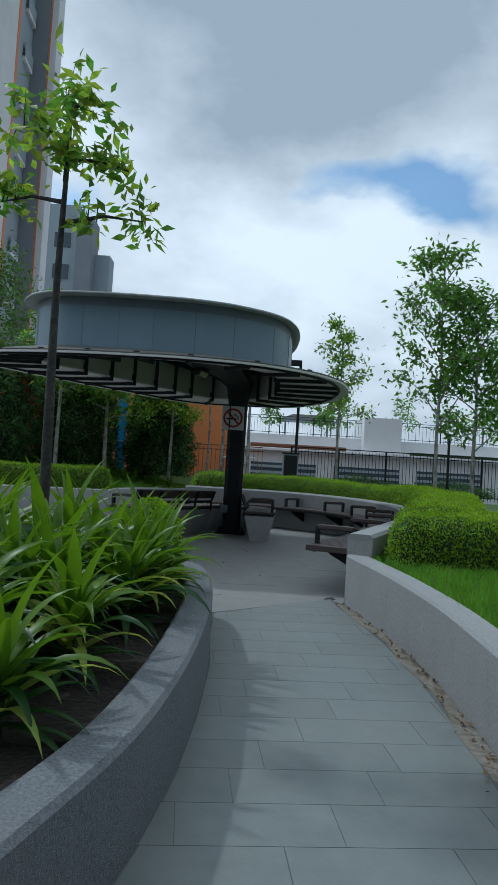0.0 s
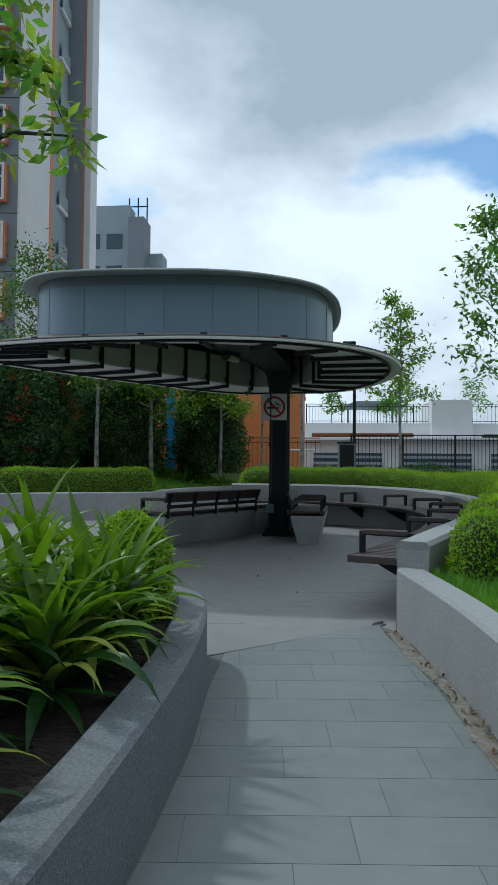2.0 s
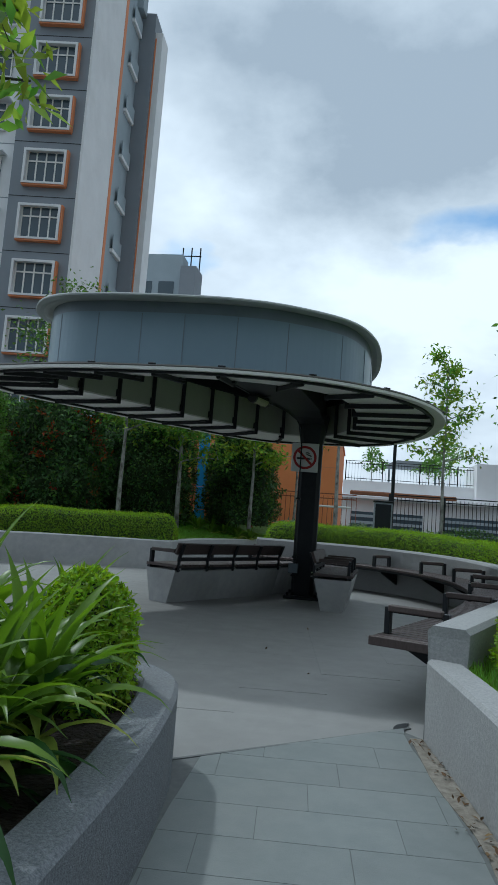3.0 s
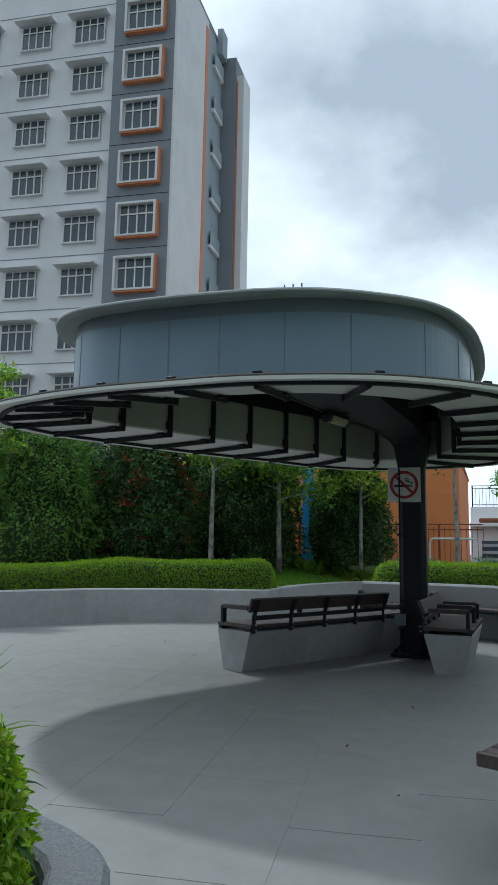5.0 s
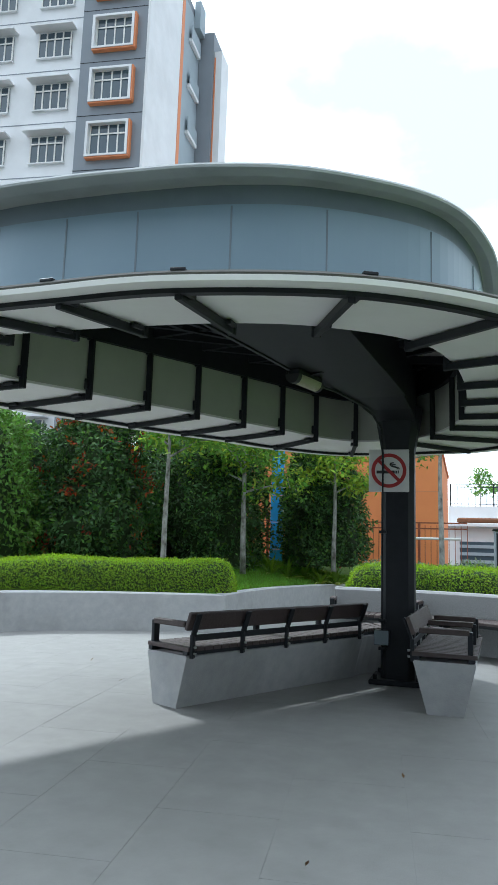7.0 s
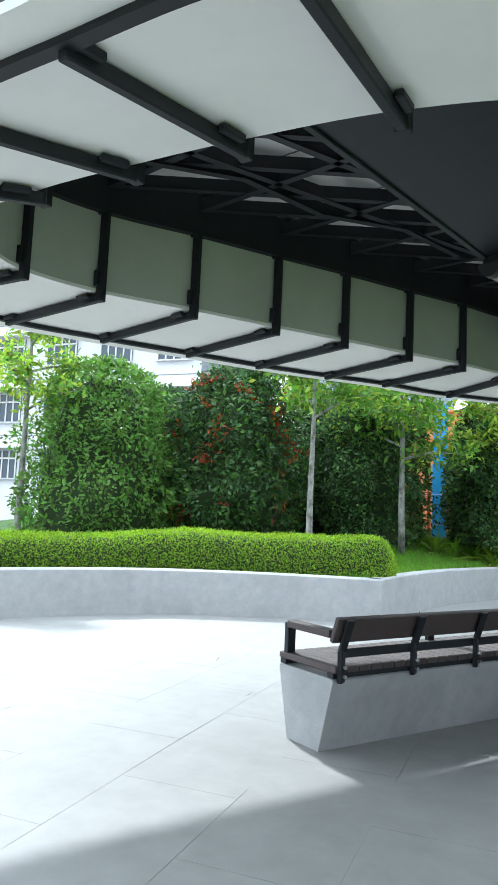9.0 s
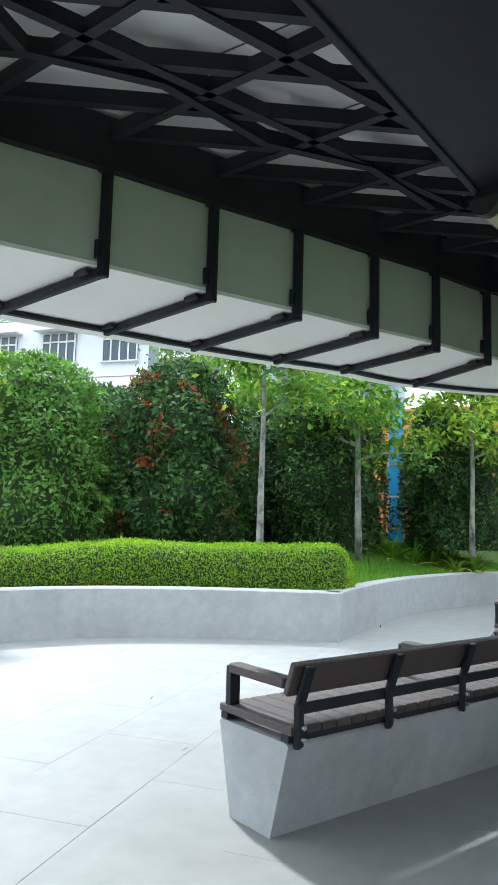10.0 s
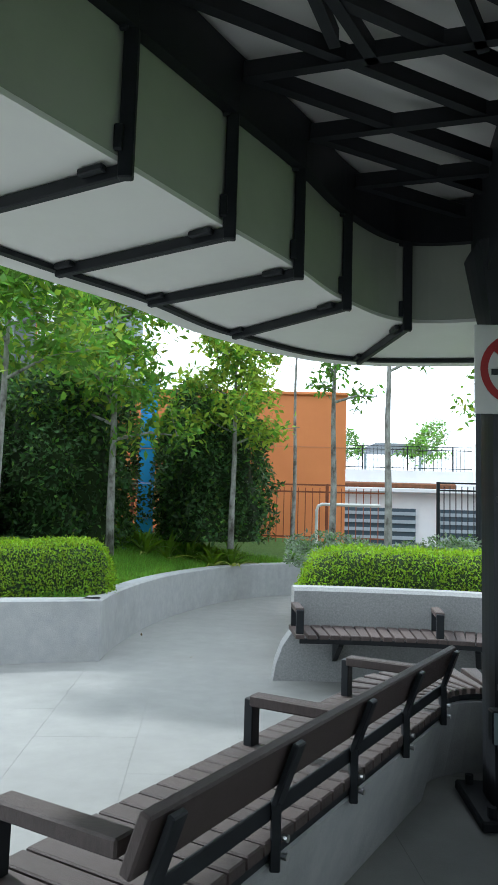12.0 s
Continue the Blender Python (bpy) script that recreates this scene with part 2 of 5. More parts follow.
# deep green leaf, with the shade low in the planter added to its colour
M["strap_dark"] = leafy("deep green strap leaves, darkened for shade", (0.035, 0.105, 0.022), (0.022, 0.065, 0.016), 0.3, 0.3, rough=0.36)
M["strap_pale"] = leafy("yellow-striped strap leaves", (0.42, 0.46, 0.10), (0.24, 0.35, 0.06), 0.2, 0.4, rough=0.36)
M["dark_leaf"] = leafy("dark glossy shrub leaves", (0.07, 0.135, 0.04), (0.04, 0.085, 0.028), 0.6, 0.27, rough=0.4)
M["mid_leaf"] = leafy("mid-green shrub leaves", (0.14, 0.25, 0.05), (0.085, 0.165, 0.035), 0.5, 0.35, rough=0.42)
M["tree_leaf"] = leafy("fresh green tree leaves", (0.18, 0.32, 0.06), (0.115, 0.225, 0.045), 0.35, 0.48)
M["lime_leaf"] = leafy("yellowish tree leaves", (0.36, 0.45, 0.075), (0.24, 0.34, 0.055), 0.35, 0.48)
M["red_leaf"] = leafy("coppery red young leaves", (0.36, 0.085, 0.03), (0.25, 0.045, 0.025), 0.3, 0.35)
M["grass"] = leafy("lawn grass blades", (0.20, 0.36, 0.05), (0.12, 0.25, 0.035), 0.35, 0.42)
M["grey_leaf"] = leafy("silvery groundcover leaves", (0.24, 0.30, 0.20), (0.16, 0.21, 0.14), 0.3, 0.3)
M["dead"] = material("dry fallen leaves", (0.20, 0.12, 0.05), (0.10, 0.06, 0.03), 20, 0.9, island=0.4)
M["orange"] = material("orange wall paint", (0.82, 0.29, 0.10), (0.77, 0.26, 0.088), 1.5, 0.8, stain=0.2, stain_scale=0.6, stain_color=(0.66, 0.22, 0.08), coords="World")
M["wall_white"] = material("white wall paint", (0.80, 0.81, 0.82), (0.74, 0.75, 0.76), 0.8, 0.85, stain=0.3, stain_scale=0.35, stain_color=(0.52, 0.52, 0.52), coords="World")
M["wall_grey"] = material("grey wall paint", (0.26, 0.285, 0.315), (0.235, 0.26, 0.29), 0.7, 0.85, stain=0.25, stain_scale=0.3, stain_color=(0.20, 0.22, 0.245), coords="World")
M["wall_blue"] = material("pale blue-grey wall paint", (0.36, 0.42, 0.46), (0.32, 0.38, 0.42), 0.7, 0.85, coords="World")
M["trim_orange"] = material("orange trim paint", (0.72, 0.27, 0.12), (0.66, 0.24, 0.10), 2, 0.7, coords="World")
M["rail_red"] = material("rust-red railing paint", (0.30, 0.085, 0.035), (0.22, 0.06, 0.028), 9, 0.6, coords="World")
M["rust"] = material("rusty dry planting", (0.24, 0.10, 0.05), (0.14, 0.07, 0.035), 6, 0.95, bump=0.8, bump_scale=20, coords="World")
M["blue"] = material("bright blue tarpaulin", (0.05, 0.38, 0.74), (0.04, 0.30, 0.62), 3, 0.5, coords="World")


def glass_material():
    m = bpy.data.materials.new("dark window glass")
    m.use_nodes = True
    b = m.node_tree.nodes["Principled BSDF"]
    b.inputs["Base Color"].default_value = (0.07, 0.10, 0.125, 1)
    b.inputs["Roughness"].default_value = 0.08
    return m


M["glass"] = glass_material()


# ---- mesh helpers ----
def gz(y):
    """Level of the paving: the walk climbs gently to the plaza."""
    if y < 7.3:
        return -0.27 + 0.21 * (y - 0.4) / 6.9
    if y < 11.5:
        return -0.06 + 0.06 * (y - 7.3) / 4.2
    return 0.0


def part(name, bm, mat, parent=None, label="", smooth=False):
    me = bpy.data.meshes.new(name)
    bm.to_mesh(me)
    bm.free()
    for m in (mat if isinstance(mat, (list, tuple)) else [mat]):
        me.materials.append(m)
    if smooth:
        me.shade_smooth()
    ob = new(name, me)
    if parent:
        ob.parent = parent
    if label:
        ob["label"] = label
    return ob


def mesh_part(name, me, parent=None, m=None, label=""):
    ob = new(name, me)
    if parent:
        ob.parent = parent
    if m is not None:
        ob.matrix_basis = m
    if label:
        ob["label"] = label
    return ob


def thing(name, label, category, group="", kind="", at=(0, 0, 0)):
    ob = new(name)
    ob.location = at
    ob.empty_display_size = 0.1
    return tagged(ob, label, category, group, kind)


def box(bm, x0, x1, y0, y1, z0, z1, m=None, bevel=0.0):
    v = [bm.verts.new(p) for p in ((x0, y0, z0), (x1, y0, z0), (x1, y1, z0), (x0, y1, z0), (x0, y0, z1), (x1, y0, z1), (x1, y1, z1), (x0, y1, z1))]
    f = [bm.faces.new([v[i] for i in q]) for q in ((3, 2, 1, 0), (4, 5, 6, 7), (0, 1, 5, 4), (1, 2, 6, 5), (2, 3, 7, 6), (3, 0, 4, 7))]
    if bevel:
        r = bmesh.ops.bevel(bm, geom=list({e for q in f for e in q.edges}), offset=bevel, segments=1, affect="EDGES", profile=0.5)
        v = list({x for q in r["faces"] for x in q.verts} | {x for x in v if x.is_valid})
    if m is not None:
        bmesh.ops.transform(bm, matrix=m, verts=[x for x in v if x.is_valid])
    return bm


def box_bm(*a, m=None, bevel=0.0):
    return box(bmesh.new(), *a, m=m, bevel=bevel)


def bar(bm, p, q, w, h, bevel=0.0):
    """A straight bar from p to q: w across, h high."""
    p, q = Vector(p), Vector(q)
    d = q - p
    m = Matrix.Translation(p) @ d.to_track_quat("X", "Z").to_matrix().to_4x4()
    return box(bm, 0, d.length, -w / 2, w / 2, -h / 2, h / 2, m=m, bevel=bevel)


def tube(bm, pts, radii, n=8, cap=True):
    rings = []
    for i, p in enumerate(pts):
        p = Vector(p)
        a, b = Vector(pts[max(i - 1, 0)]), Vector(pts[min(i + 1, len(pts) - 1)])
        q = Vector((0, 0, 1)).rotation_difference(b - a)
        rings.append([bm.verts.new(p + q @ Vector((radii[i] * math.cos(2 * math.pi * k / n), radii[i] * math.sin(2 * math.pi * k / n), 0))) for k in range(n)])
    for r0, r1 in zip(rings, rings[1:]):
        for k in range(n):
            bm.faces.new((r0[k], r0[(k + 1) % n], r1[(k + 1) % n], r1[k]))
    if cap:
        bm.faces.new(rings[0][::-1]); bm.faces.new(rings[-1])
    return bm


def spline(points, step=0.12, closed=False):
    """A smooth line through points, in even steps."""
    P = [Vector((*p, 0)) for p in points]
    n = len(P)
    fine = []
    for i in range(n if closed else n - 1):
        a, b, c, d = (P[(i - 1) % n], P[i], P[(i + 1) % n], P[(i + 2) % n]) if closed else (P[max(i - 1, 0)], P[i], P[i + 1], P[min(i + 2, n - 1)])
        for k in range(24):
            t = k / 24
            fine.append(0.5 * ((2 * b) + (c - a) * t + (2 * a - 5 * b + 4 * c - d) * t * t + (3 * b - a - 3 * c + d) * t ** 3))
    fine.append(P[0].copy() if closed else P[-1].copy())
    L = [0.0]
    for u, v in zip(fine, fine[1:]):
        L.append(L[-1] + (v - u).length)
    count = max(2, round(L[-1] / step))
    out, j = [], 0
    for k in range(count if closed else count + 1):
        s = L[-1] * k / count
        while j < len(L) - 2 and L[j + 1] < s:
            j += 1
        f = (s - L[j]) / max(1e-9, L[j + 1] - L[j])
        out.append(fine[j].lerp(fine[j + 1], min(1, f)))
    return out


def lefts(line, closed=False):
    n, out = len(line), []
    for i in range(n):
        a, b = (line[(i - 1) % n], line[(i + 1) % n]) if closed else (line[max(i - 1, 0)], line[min(i + 1, n - 1)])
        d = (b - a).normalized()
        out.append(Vector((-d.y, d.x, 0)))
    return out


def sweep(line, profile, closed=False, level=None, caps=True, bm=None):
    """Sweep a closed profile of (offset to the left, height) along a line. A profile may be a function of the place."""
    bm = bm or bmesh.new()
    nor = lefts(line, closed)
    rings = []
    for p, nv in zip(line, nor):
        pr = profile(p) if callable(profile) else profile
        base = level(p.y) if level else 0
        rings.append([bm.verts.new((p.x + nv.x * o, p.y + nv.y * o, base + z)) for o, z in pr])
    n = len(rings)
    for i in range(n if closed else n - 1):
        r0, r1 = rings[i], rings[(i + 1) % n]
        for k in range(len(r0)):
            bm.faces.new((r0[k], r0[(k + 1) % len(r0)], r1[(k + 1) % len(r0)], r1[k]))
    if caps and not closed:
        bm.faces.new(rings[0][::-1]); bm.faces.new(rings[-1])
    bmesh.ops.recalc_face_normals(bm, faces=bm.faces)
    return bm


def quad_mesh(name, verts, faces, mats, mat_index=None, smooth=False):
    """A mesh out of arrays: verts (n, 3), faces (m, 3 or 4)."""
    me = bpy.data.meshes.new(name)
    verts, faces = np.asarray(verts, dtype=np.float32), np.asarray(faces, dtype=np.int32)
    k = faces.shape[1]
    me.vertices.add(len(verts)); me.vertices.foreach_set("co", verts.ravel())
    me.loops.add(faces.size); me.loops.foreach_set("vertex_index", faces.ravel())
    me.polygons.add(len(faces)); me.polygons.foreach_set("loop_start", np.arange(len(faces), dtype=np.int32) * k)
    for m in mats:
        me.materials.append(m)
    if mat_index is not None:
        me.polygons.foreach_set("material_index", np.asarray(mat_index, dtype=np.int32))
    me.update(calc_edges=True)
    me.validate()
    return me


rng = np.random.default_rng(7)


def unit(v):
    return v / np.maximum(1e-9, np.linalg.norm(v, axis=1, keepdims=True))


def leaf_mesh(name, at, out, size, mats, mix=None, slim=0.45, spread=0.9, droop=0.25):
    """Leaves: each a folded blade of two triangles at a place, facing roughly outwards."""
    n = len(at)
    nrm = unit(out + rng.normal(0, spread, (n, 3)) * 0.6)
    d = unit(np.cross(nrm, rng.normal(0, 1, (n, 3))) + np.array([0, 0, -droop]) + out * 0.5)
    side = unit(np.cross(d, nrm))
    L = (size * rng.uniform(0.65, 1.3, n))[:, None]
    a, tip = at, at + d * L
    up = unit(np.cross(side, d))
    l = at + d * L * 0.45 + side * L * slim * 0.5 + up * L * 0.07
    r = at + d * L * 0.45 - side * L * slim * 0.5 + up * L * 0.07
    V = np.stack([a, l, tip, r], 1).reshape(-1, 3)
    i = np.arange(n)[:, None] * 4
    F = np.concatenate([i + np.array([[0, 1, 2]]), i + np.array([[0, 2, 3]])], 1).reshape(-1, 3)
    idx = None if mix is None else np.repeat(rng.choice(len(mats), n, p=mix), 2)
    return quad_mesh(name, V, F, mats, idx)
# ---- setting: ground, paving, walls ----
LEFT_EDGE = [(-0.75, 0.3), (-0.47, 1.8), (-0.20, 2.8), (-0.10, 3.5), (-0.055, 4.2), (-0.04, 5.1), (-0.08, 5.8), (-0.155, 6.3)]
RIGHT_EDGE = [(1.20, 0.3), (1.29, 2.2), (1.36, 3.5), (1.385, 4.3), (1.38, 5.1), (1.31, 5.95), (1.21, 6.65), (1.13, 7.1), (1.11, 7.25)]
BENCH_WALL = [(1.13, 7.3), (1.47, 8.1), (2.0, 9.4), (2.42, 10.9), (2.6, 12.4), (2.45, 13.9), (2.0, 15.1), (1.25, 16.0), (0.3, 16.42), (-0.6, 16.5), (-1.22, 16.46)]
FAR_WALL = [(-7.3, 11.0), (-7.0, 12.8), (-6.4, 14.3), (-5.7, 15.4), (-5.0, 16.0), (-4.1, 16.5), (-3.02, 16.93)]
PATH_WALL = [(-3.02, 16.93), (-3.06, 17.8), (-2.98, 19.2), (-2.72, 20.6), (-2.15, 22.2), (-1.2, 23.3), (0.5, 23.8)]


def fill(name, outline, z, mat, label, category, cut=0.0):
    bm = bmesh.new()
    bm.faces.new([bm.verts.new((p[0], p[1], z(p[1]) if callable(z) else z)) for p in outline])
    bmesh.ops.triangulate(bm, faces=bm.faces)
    ob = part(name, bm, mat)
    return tagged(ob, label, category, kind="structure")


bm = bmesh.new()
bmesh.ops.create_grid(bm, x_segments=2, y_segments=2, size=2500)
ground = part("ground", bm, M["ground"])
ground.location.z = -0.75
tagged(ground, "dull grey ground reaching to the horizon", "ground", kind="structure")


def slab():
    """Paving bed under walk and plaza, following the gentle climb."""
    ys = [-3.0, 0.4, 3.0, 5.0, 7.3, 9.4, 11.5, 17.0, 26.0]
    bm = bmesh.new()
    rows = [[bm.verts.new((x, y, gz(max(y, -3)) + dz)) for x in (-8.0, 3.2)] for y in ys for dz in (0,)]
    low = [[bm.verts.new((x, y, -0.7)) for x in (-8.0, 3.2)] for y in ys]
    for a, b in zip(rows, rows[1:]):
        bm.faces.new((a[0], a[1], b[1], b[0]))
    for a, b in zip(low, low[1:]):
        bm.faces.new((a[1], a[0], b[0], b[1]))
    bmesh.ops.recalc_face_normals(bm, faces=bm.faces)
    return bm


floor = tagged(part("floor", slab(), M["plaza"]), "pale grey screeded plaza floor, sunlit and stained", "floor", kind="structure")


def wall_profile(thick, height, ease=0.02):
    h = height
    return [(0, -0.5), (0, h - ease), (-ease, h), (-(thick - ease), h), (-thick, h - ease), (-thick, -0.5)]


def wall_object(name, pts, thick, height, mat, label, side=1, step=0.15):
    line = spline(pts, step)
    if callable(height):
        prof = lambda p: [(o * side, z) for o, z in wall_profile(thick, height(p))]
    else:
        prof = [(o * side, z) for o, z in wall_profile(thick, height)]
    ob = part(name, sweep(line, prof, level=gz), mat, smooth=False)
    return tagged(ob, label, "planter wall", kind="structure"), line


# left planter kerb wall turns round its rounded nose into the plaza side
LEFT_ALL = LEFT_EDGE + [(-0.24, 6.5), (-0.36, 6.62), (-0.56, 6.72), (-0.9, 6.85), (-1.6, 7.12), (-3.0, 7.25), (-5.0, 8.2), (-6.6, 9.6), (-7.3, 11.0)]
wall_left, LEFT_LINE = wall_object("wall_left", LEFT_ALL, 0.19, 0.42, M["granolith_shaded"], "low curved planter wall of pebble-washed grey concrete, coloured darker for its shaded face", side=-1)
wall_right, RIGHT_LINE = wall_object("wall_right", RIGHT_EDGE, 0.2, 0.47, M["washed"], "low curved planter wall of worn pebbled grey concrete beside the walk", side=1)


def bench_wall_height(p):
    return 0.66 + 0.13 * min(1, max(0, (p.y - 7.3) / 9))


def bench_wall_profile(p):
    h = bench_wall_height(p)
    return [(0.0, -0.5), (0.0, 0.1), (0.02, h - 0.03), (-0.01, h), (-0.2, h), (-0.23, h - 0.03), (-0.23, -0.5)]


BENCH_LINE = spline(BENCH_WALL, 0.12)
wall_bench = part("wall_bench", sweep(BENCH_LINE, bench_wall_profile, level=gz), M["washed"])
tagged(wall_bench, "curved rough concrete planter wall carrying a timber bench", "planter wall", kind="structure")


def wall_foot(end, other, thick=0.23):
    """The curved foot that flares out at a wall's end."""
    d = (end - other).normalized()
    nv = Vector((-d.y, d.x, 0))
    h = bench_wall_height(end)
    bm = bmesh.new()
    prof = [(0.0, -0.3), (0.17, -0.3), (0.165, 0.0), (0.14, 0.14), (0.085, 0.29), (0.0, 0.42)] if end.x < 0 else [(0.0, -0.3), (0.07, -0.3), (0.065, 0.0), (0.05, 0.25), (0.03, 0.45), (0.0, h - 0.06)]
    sides = []
    for o in (-thick * 0.5, thick * 0.5):
        c = end + nv * o
        sides.append([bm.verts.new((c.x + d.x * a, c.y + d.y * a, gz(end.y) + z)) for a, z in prof])
    bm.faces.new(sides[0]); bm.faces.new(sides[1][::-1])
    for k in range(len(prof)):
        j = (k + 1) % len(prof)
        bm.faces.new((sides[0][k], sides[1][k], sides[1][j], sides[0][j]))
    bmesh.ops.recalc_face_normals(bm, faces=bm.faces)
    return bm


for a, b in ((BENCH_LINE[0], BENCH_LINE[1]), (BENCH_LINE[-1], BENCH_LINE[-2])):
    d = (a - b).normalized()
    off = Vector((-d.y, d.x, 0)) * (0.115 if a is BENCH_LINE[0] else -0.115)
    part("wall_end", wall_foot(a + off, b + off), M["washed"], wall_bench, "curved flaring foot at the wall's end")

wall_far, FAR_LINE = wall_object("wall_far", FAR_WALL, 0.2, 0.57, M["concrete"], "smooth pale grey concrete planter wall round the plaza", side=-1)
wall_path, PATH_LINE = wall_object("wall_path", PATH_WALL, 0.2, 0.57, M["concrete"], "smooth pale grey concrete planter wall along a side path", side=-1)


# planting beds
def inner(line, off, a=0, b=None):
    nor = lefts(line)
    return [(p.x + n.x * off, p.y + n.y * off) for p, n in list(zip(line, nor))[a:b]]


left_bed = inner(LEFT_LINE, 0.12)
fill("soil_bed", left_bed + [(-12, 11), (-12, 0.3)], lambda y: gz(y) + 0.33, M["soil"], "dark brown planting soil with leaf litter", "soil")
right_bed = inner(RIGHT_LINE, -0.1)
bench_out = inner(BENCH_LINE, -0.12)
fill("lawn_right", right_bed + bench_out[: len(bench_out) * 5 // 10] + [(14, 12.4), (14, 0.3)], lambda y: gz(y) + 0.39, M["lawn"], "green lawn behind the low walk wall", "lawn")
fill("bed_back", bench_out[len(bench_out) * 5 // 10:] + [(-1.2, 18.2), (-0.6, 20.5), (1.0, 22.6), (14, 22.6), (14, 12.4)], 0.66, M["lawn"], "raised planting bed behind the bench wall", "planting bed")


WALL_POINTS = [(p.x, p.y) for p in (FAR_LINE + PATH_LINE)[::5]]


def far_lawn_height(x, y):
    d = min((x - px) ** 2 + (y - py) ** 2 for px, py in WALL_POINTS) ** 0.5
    f = min(1.0, max(0.0, (d - 0.15) / 2.6))
    return 0.535 + 0.45 * f * f * (3 - 2 * f) * min(1, max(0, (y - 16) / 4))


def within(x, y, poly):
    c = False
    for (x0, y0), (x1, y1) in zip(poly, poly[1:] + poly[:1]):
        if (y0 > y) != (y1 > y) and x < (x1 - x0) * (y - y0) / (y1 - y0) + x0:
            c = not c
    return c


def lawn_far():
    """A fine sheet trimmed under the far walls."""
    poly = inner(FAR_LINE, 0.07) + inner(PATH_LINE, 0.07) + [(0.5, 25.6), (-18, 25.6), (-18, 11.0)]
    step = 0.125
    xs, ys = np.arange(-13, 0.6, step), np.arange(11.0, 25.6, step)
    V, F, index = [], [], {}

    def vert(i, j):
        if (i, j) not in index:
            index[i, j] = len(V)
            V.append((xs[0] + i * step, ys[0] + j * step, far_lawn_height(xs[0] + i * step, ys[0] + j * step)))
        return index[i, j]
    for j in range(len(ys)):
        yc = ys[0] + (j + 0.5) * step
        cross = []
        for (x0, y0), (x1, y1) in zip(poly, poly[1:] + poly[:1]):
            if (y0 > yc) != (y1 > yc):
                cross.append((x1 - x0) * (yc - y0) / (y1 - y0) + x0)
        for i in range(len(xs)):
            xc = xs[0] + (i + 0.5) * step
            if sum(c > xc for c in cross) % 2:
                F.append((vert(i, j), vert(i + 1, j), vert(i + 1, j + 1), vert(i, j + 1)))
    return quad_mesh("lawn_far", V, F, [M["lawn"]])


tagged(mesh_part("lawn_far", lawn_far()), "green lawn rising towards young trees", "lawn", kind="structure")


# ---- pavilion ----
# ribs run from the eave ring to the drum ring; pairs (eave, drum) anticlockwise from the near side
RIBS = [((-1.88, 9.15), (-1.64, 9.82)), ((-1.30, 9.11), (-1.20, 9.83)), ((-0.68, 9.11), (-0.68, 9.88)), ((0.08, 9.33), (-0.22, 10.03)),
        ((0.74, 9.86), (0.27, 10.40)), ((1.18, 10.55), (0.48, 10.91)), ((1.42, 11.3), (0.56, 11.5)), ((1.52, 12.0), (0.58, 12.1)),
        ((1.52, 12.75), (0.56, 12.7)), ((1.42, 13.5), (0.47, 13.28)), ((1.15, 14.3), (0.26, 13.82)), ((0.62, 14.98), (-0.08, 14.18)),
        ((-0.81, 15.2), (-0.63, 14.27)), ((-1.65, 14.53), (-1.02, 13.87)), ((-2.05, 13.86), (-1.28, 13.38)), ((-2.40, 13.40), (-1.56, 12.92)),
        ((-2.77, 12.86), (-1.86, 12.41)), ((-3.08, 12.32), (-2.15, 11.94)), ((-3.42, 11.74), (-2.45, 11.43)), ((-3.71, 11.14), (-2.76, 10.94)),
        ((-3.76, 10.5), (-2.89, 10.48)), ((-3.48, 9.93), (-2.76, 10.12)), ((-2.98, 9.48), (-2.52, 9.90)), ((-2.45, 9.27), (-2.10, 9.83))]
NB, BAY = len(RIBS), 8


def bays(points):
    """A closed smooth line with an even number of steps in every bay."""
    P = [Vector((*p, 0)) for p in points]
    n, out = len(P), []
    for i in range(n):
        a, b, c, d = P[i - 1], P[i], P[(i + 1) % n], P[(i + 2) % n]
        for k in range(BAY):
            t = k / BAY
            out.append(0.5 * ((2 * b) + (c - a) * t + (2 * a - 5 * b + 4 * c - d) * t * t + (3 * b - a - 3 * c + d) * t ** 3))
    return out


LINES = [bays([r[k] for r in RIBS]) for k in (0, 1)]            # eave ring, drum ring
INWARD = [lefts(line, True) for line in LINES]
EN = NB * BAY
Z_TOP = 3.05


def spot(i, k, o, z):
    """A place by ring k at step i: o metres inwards, at height z. The eave droops a little on the walk's side."""
    p, n = LINES[k][i % EN], INWARD[k][i % EN]
    return Vector((p.x + n.x * o, p.y + n.y * o, z - (0.08 * max(0.0, n.y) if k == 0 else 0.0)))


pavilion = thing("pavilion", "charcoal steel pavilion with a blue-grey clad drum roof on one column", "pavilion")


def arc_sweep(profile, a=0, b=EN, caps=True):
    """Sweep a closed profile of (ring, offset inwards, height) from step a to step b."""
    bm = bmesh.new()
    closed = b - a == EN
    rings = []
    for i in range(a, b if closed else b + 1):
        rings.append([bm.verts.new(spot(i, *q)) for q in (profile(INWARD[1][i % EN]) if callable(profile) else profile)])
    for j in range(len(rings) if closed else len(rings) - 1):
        r0, r1 = rings[j], rings[(j + 1) % len(rings)]
        for k in range(len(r0)):
            bm.faces.new((r0[k], r0[(k + 1) % len(r0)], r1[(k + 1) % len(r0)], r1[k]))
    if caps and not closed:
        bm.faces.new(rings[0][::-1]); bm.faces.new(rings[-1])
    bmesh.ops.recalc_face_normals(bm, faces=bm.faces)
    return bm


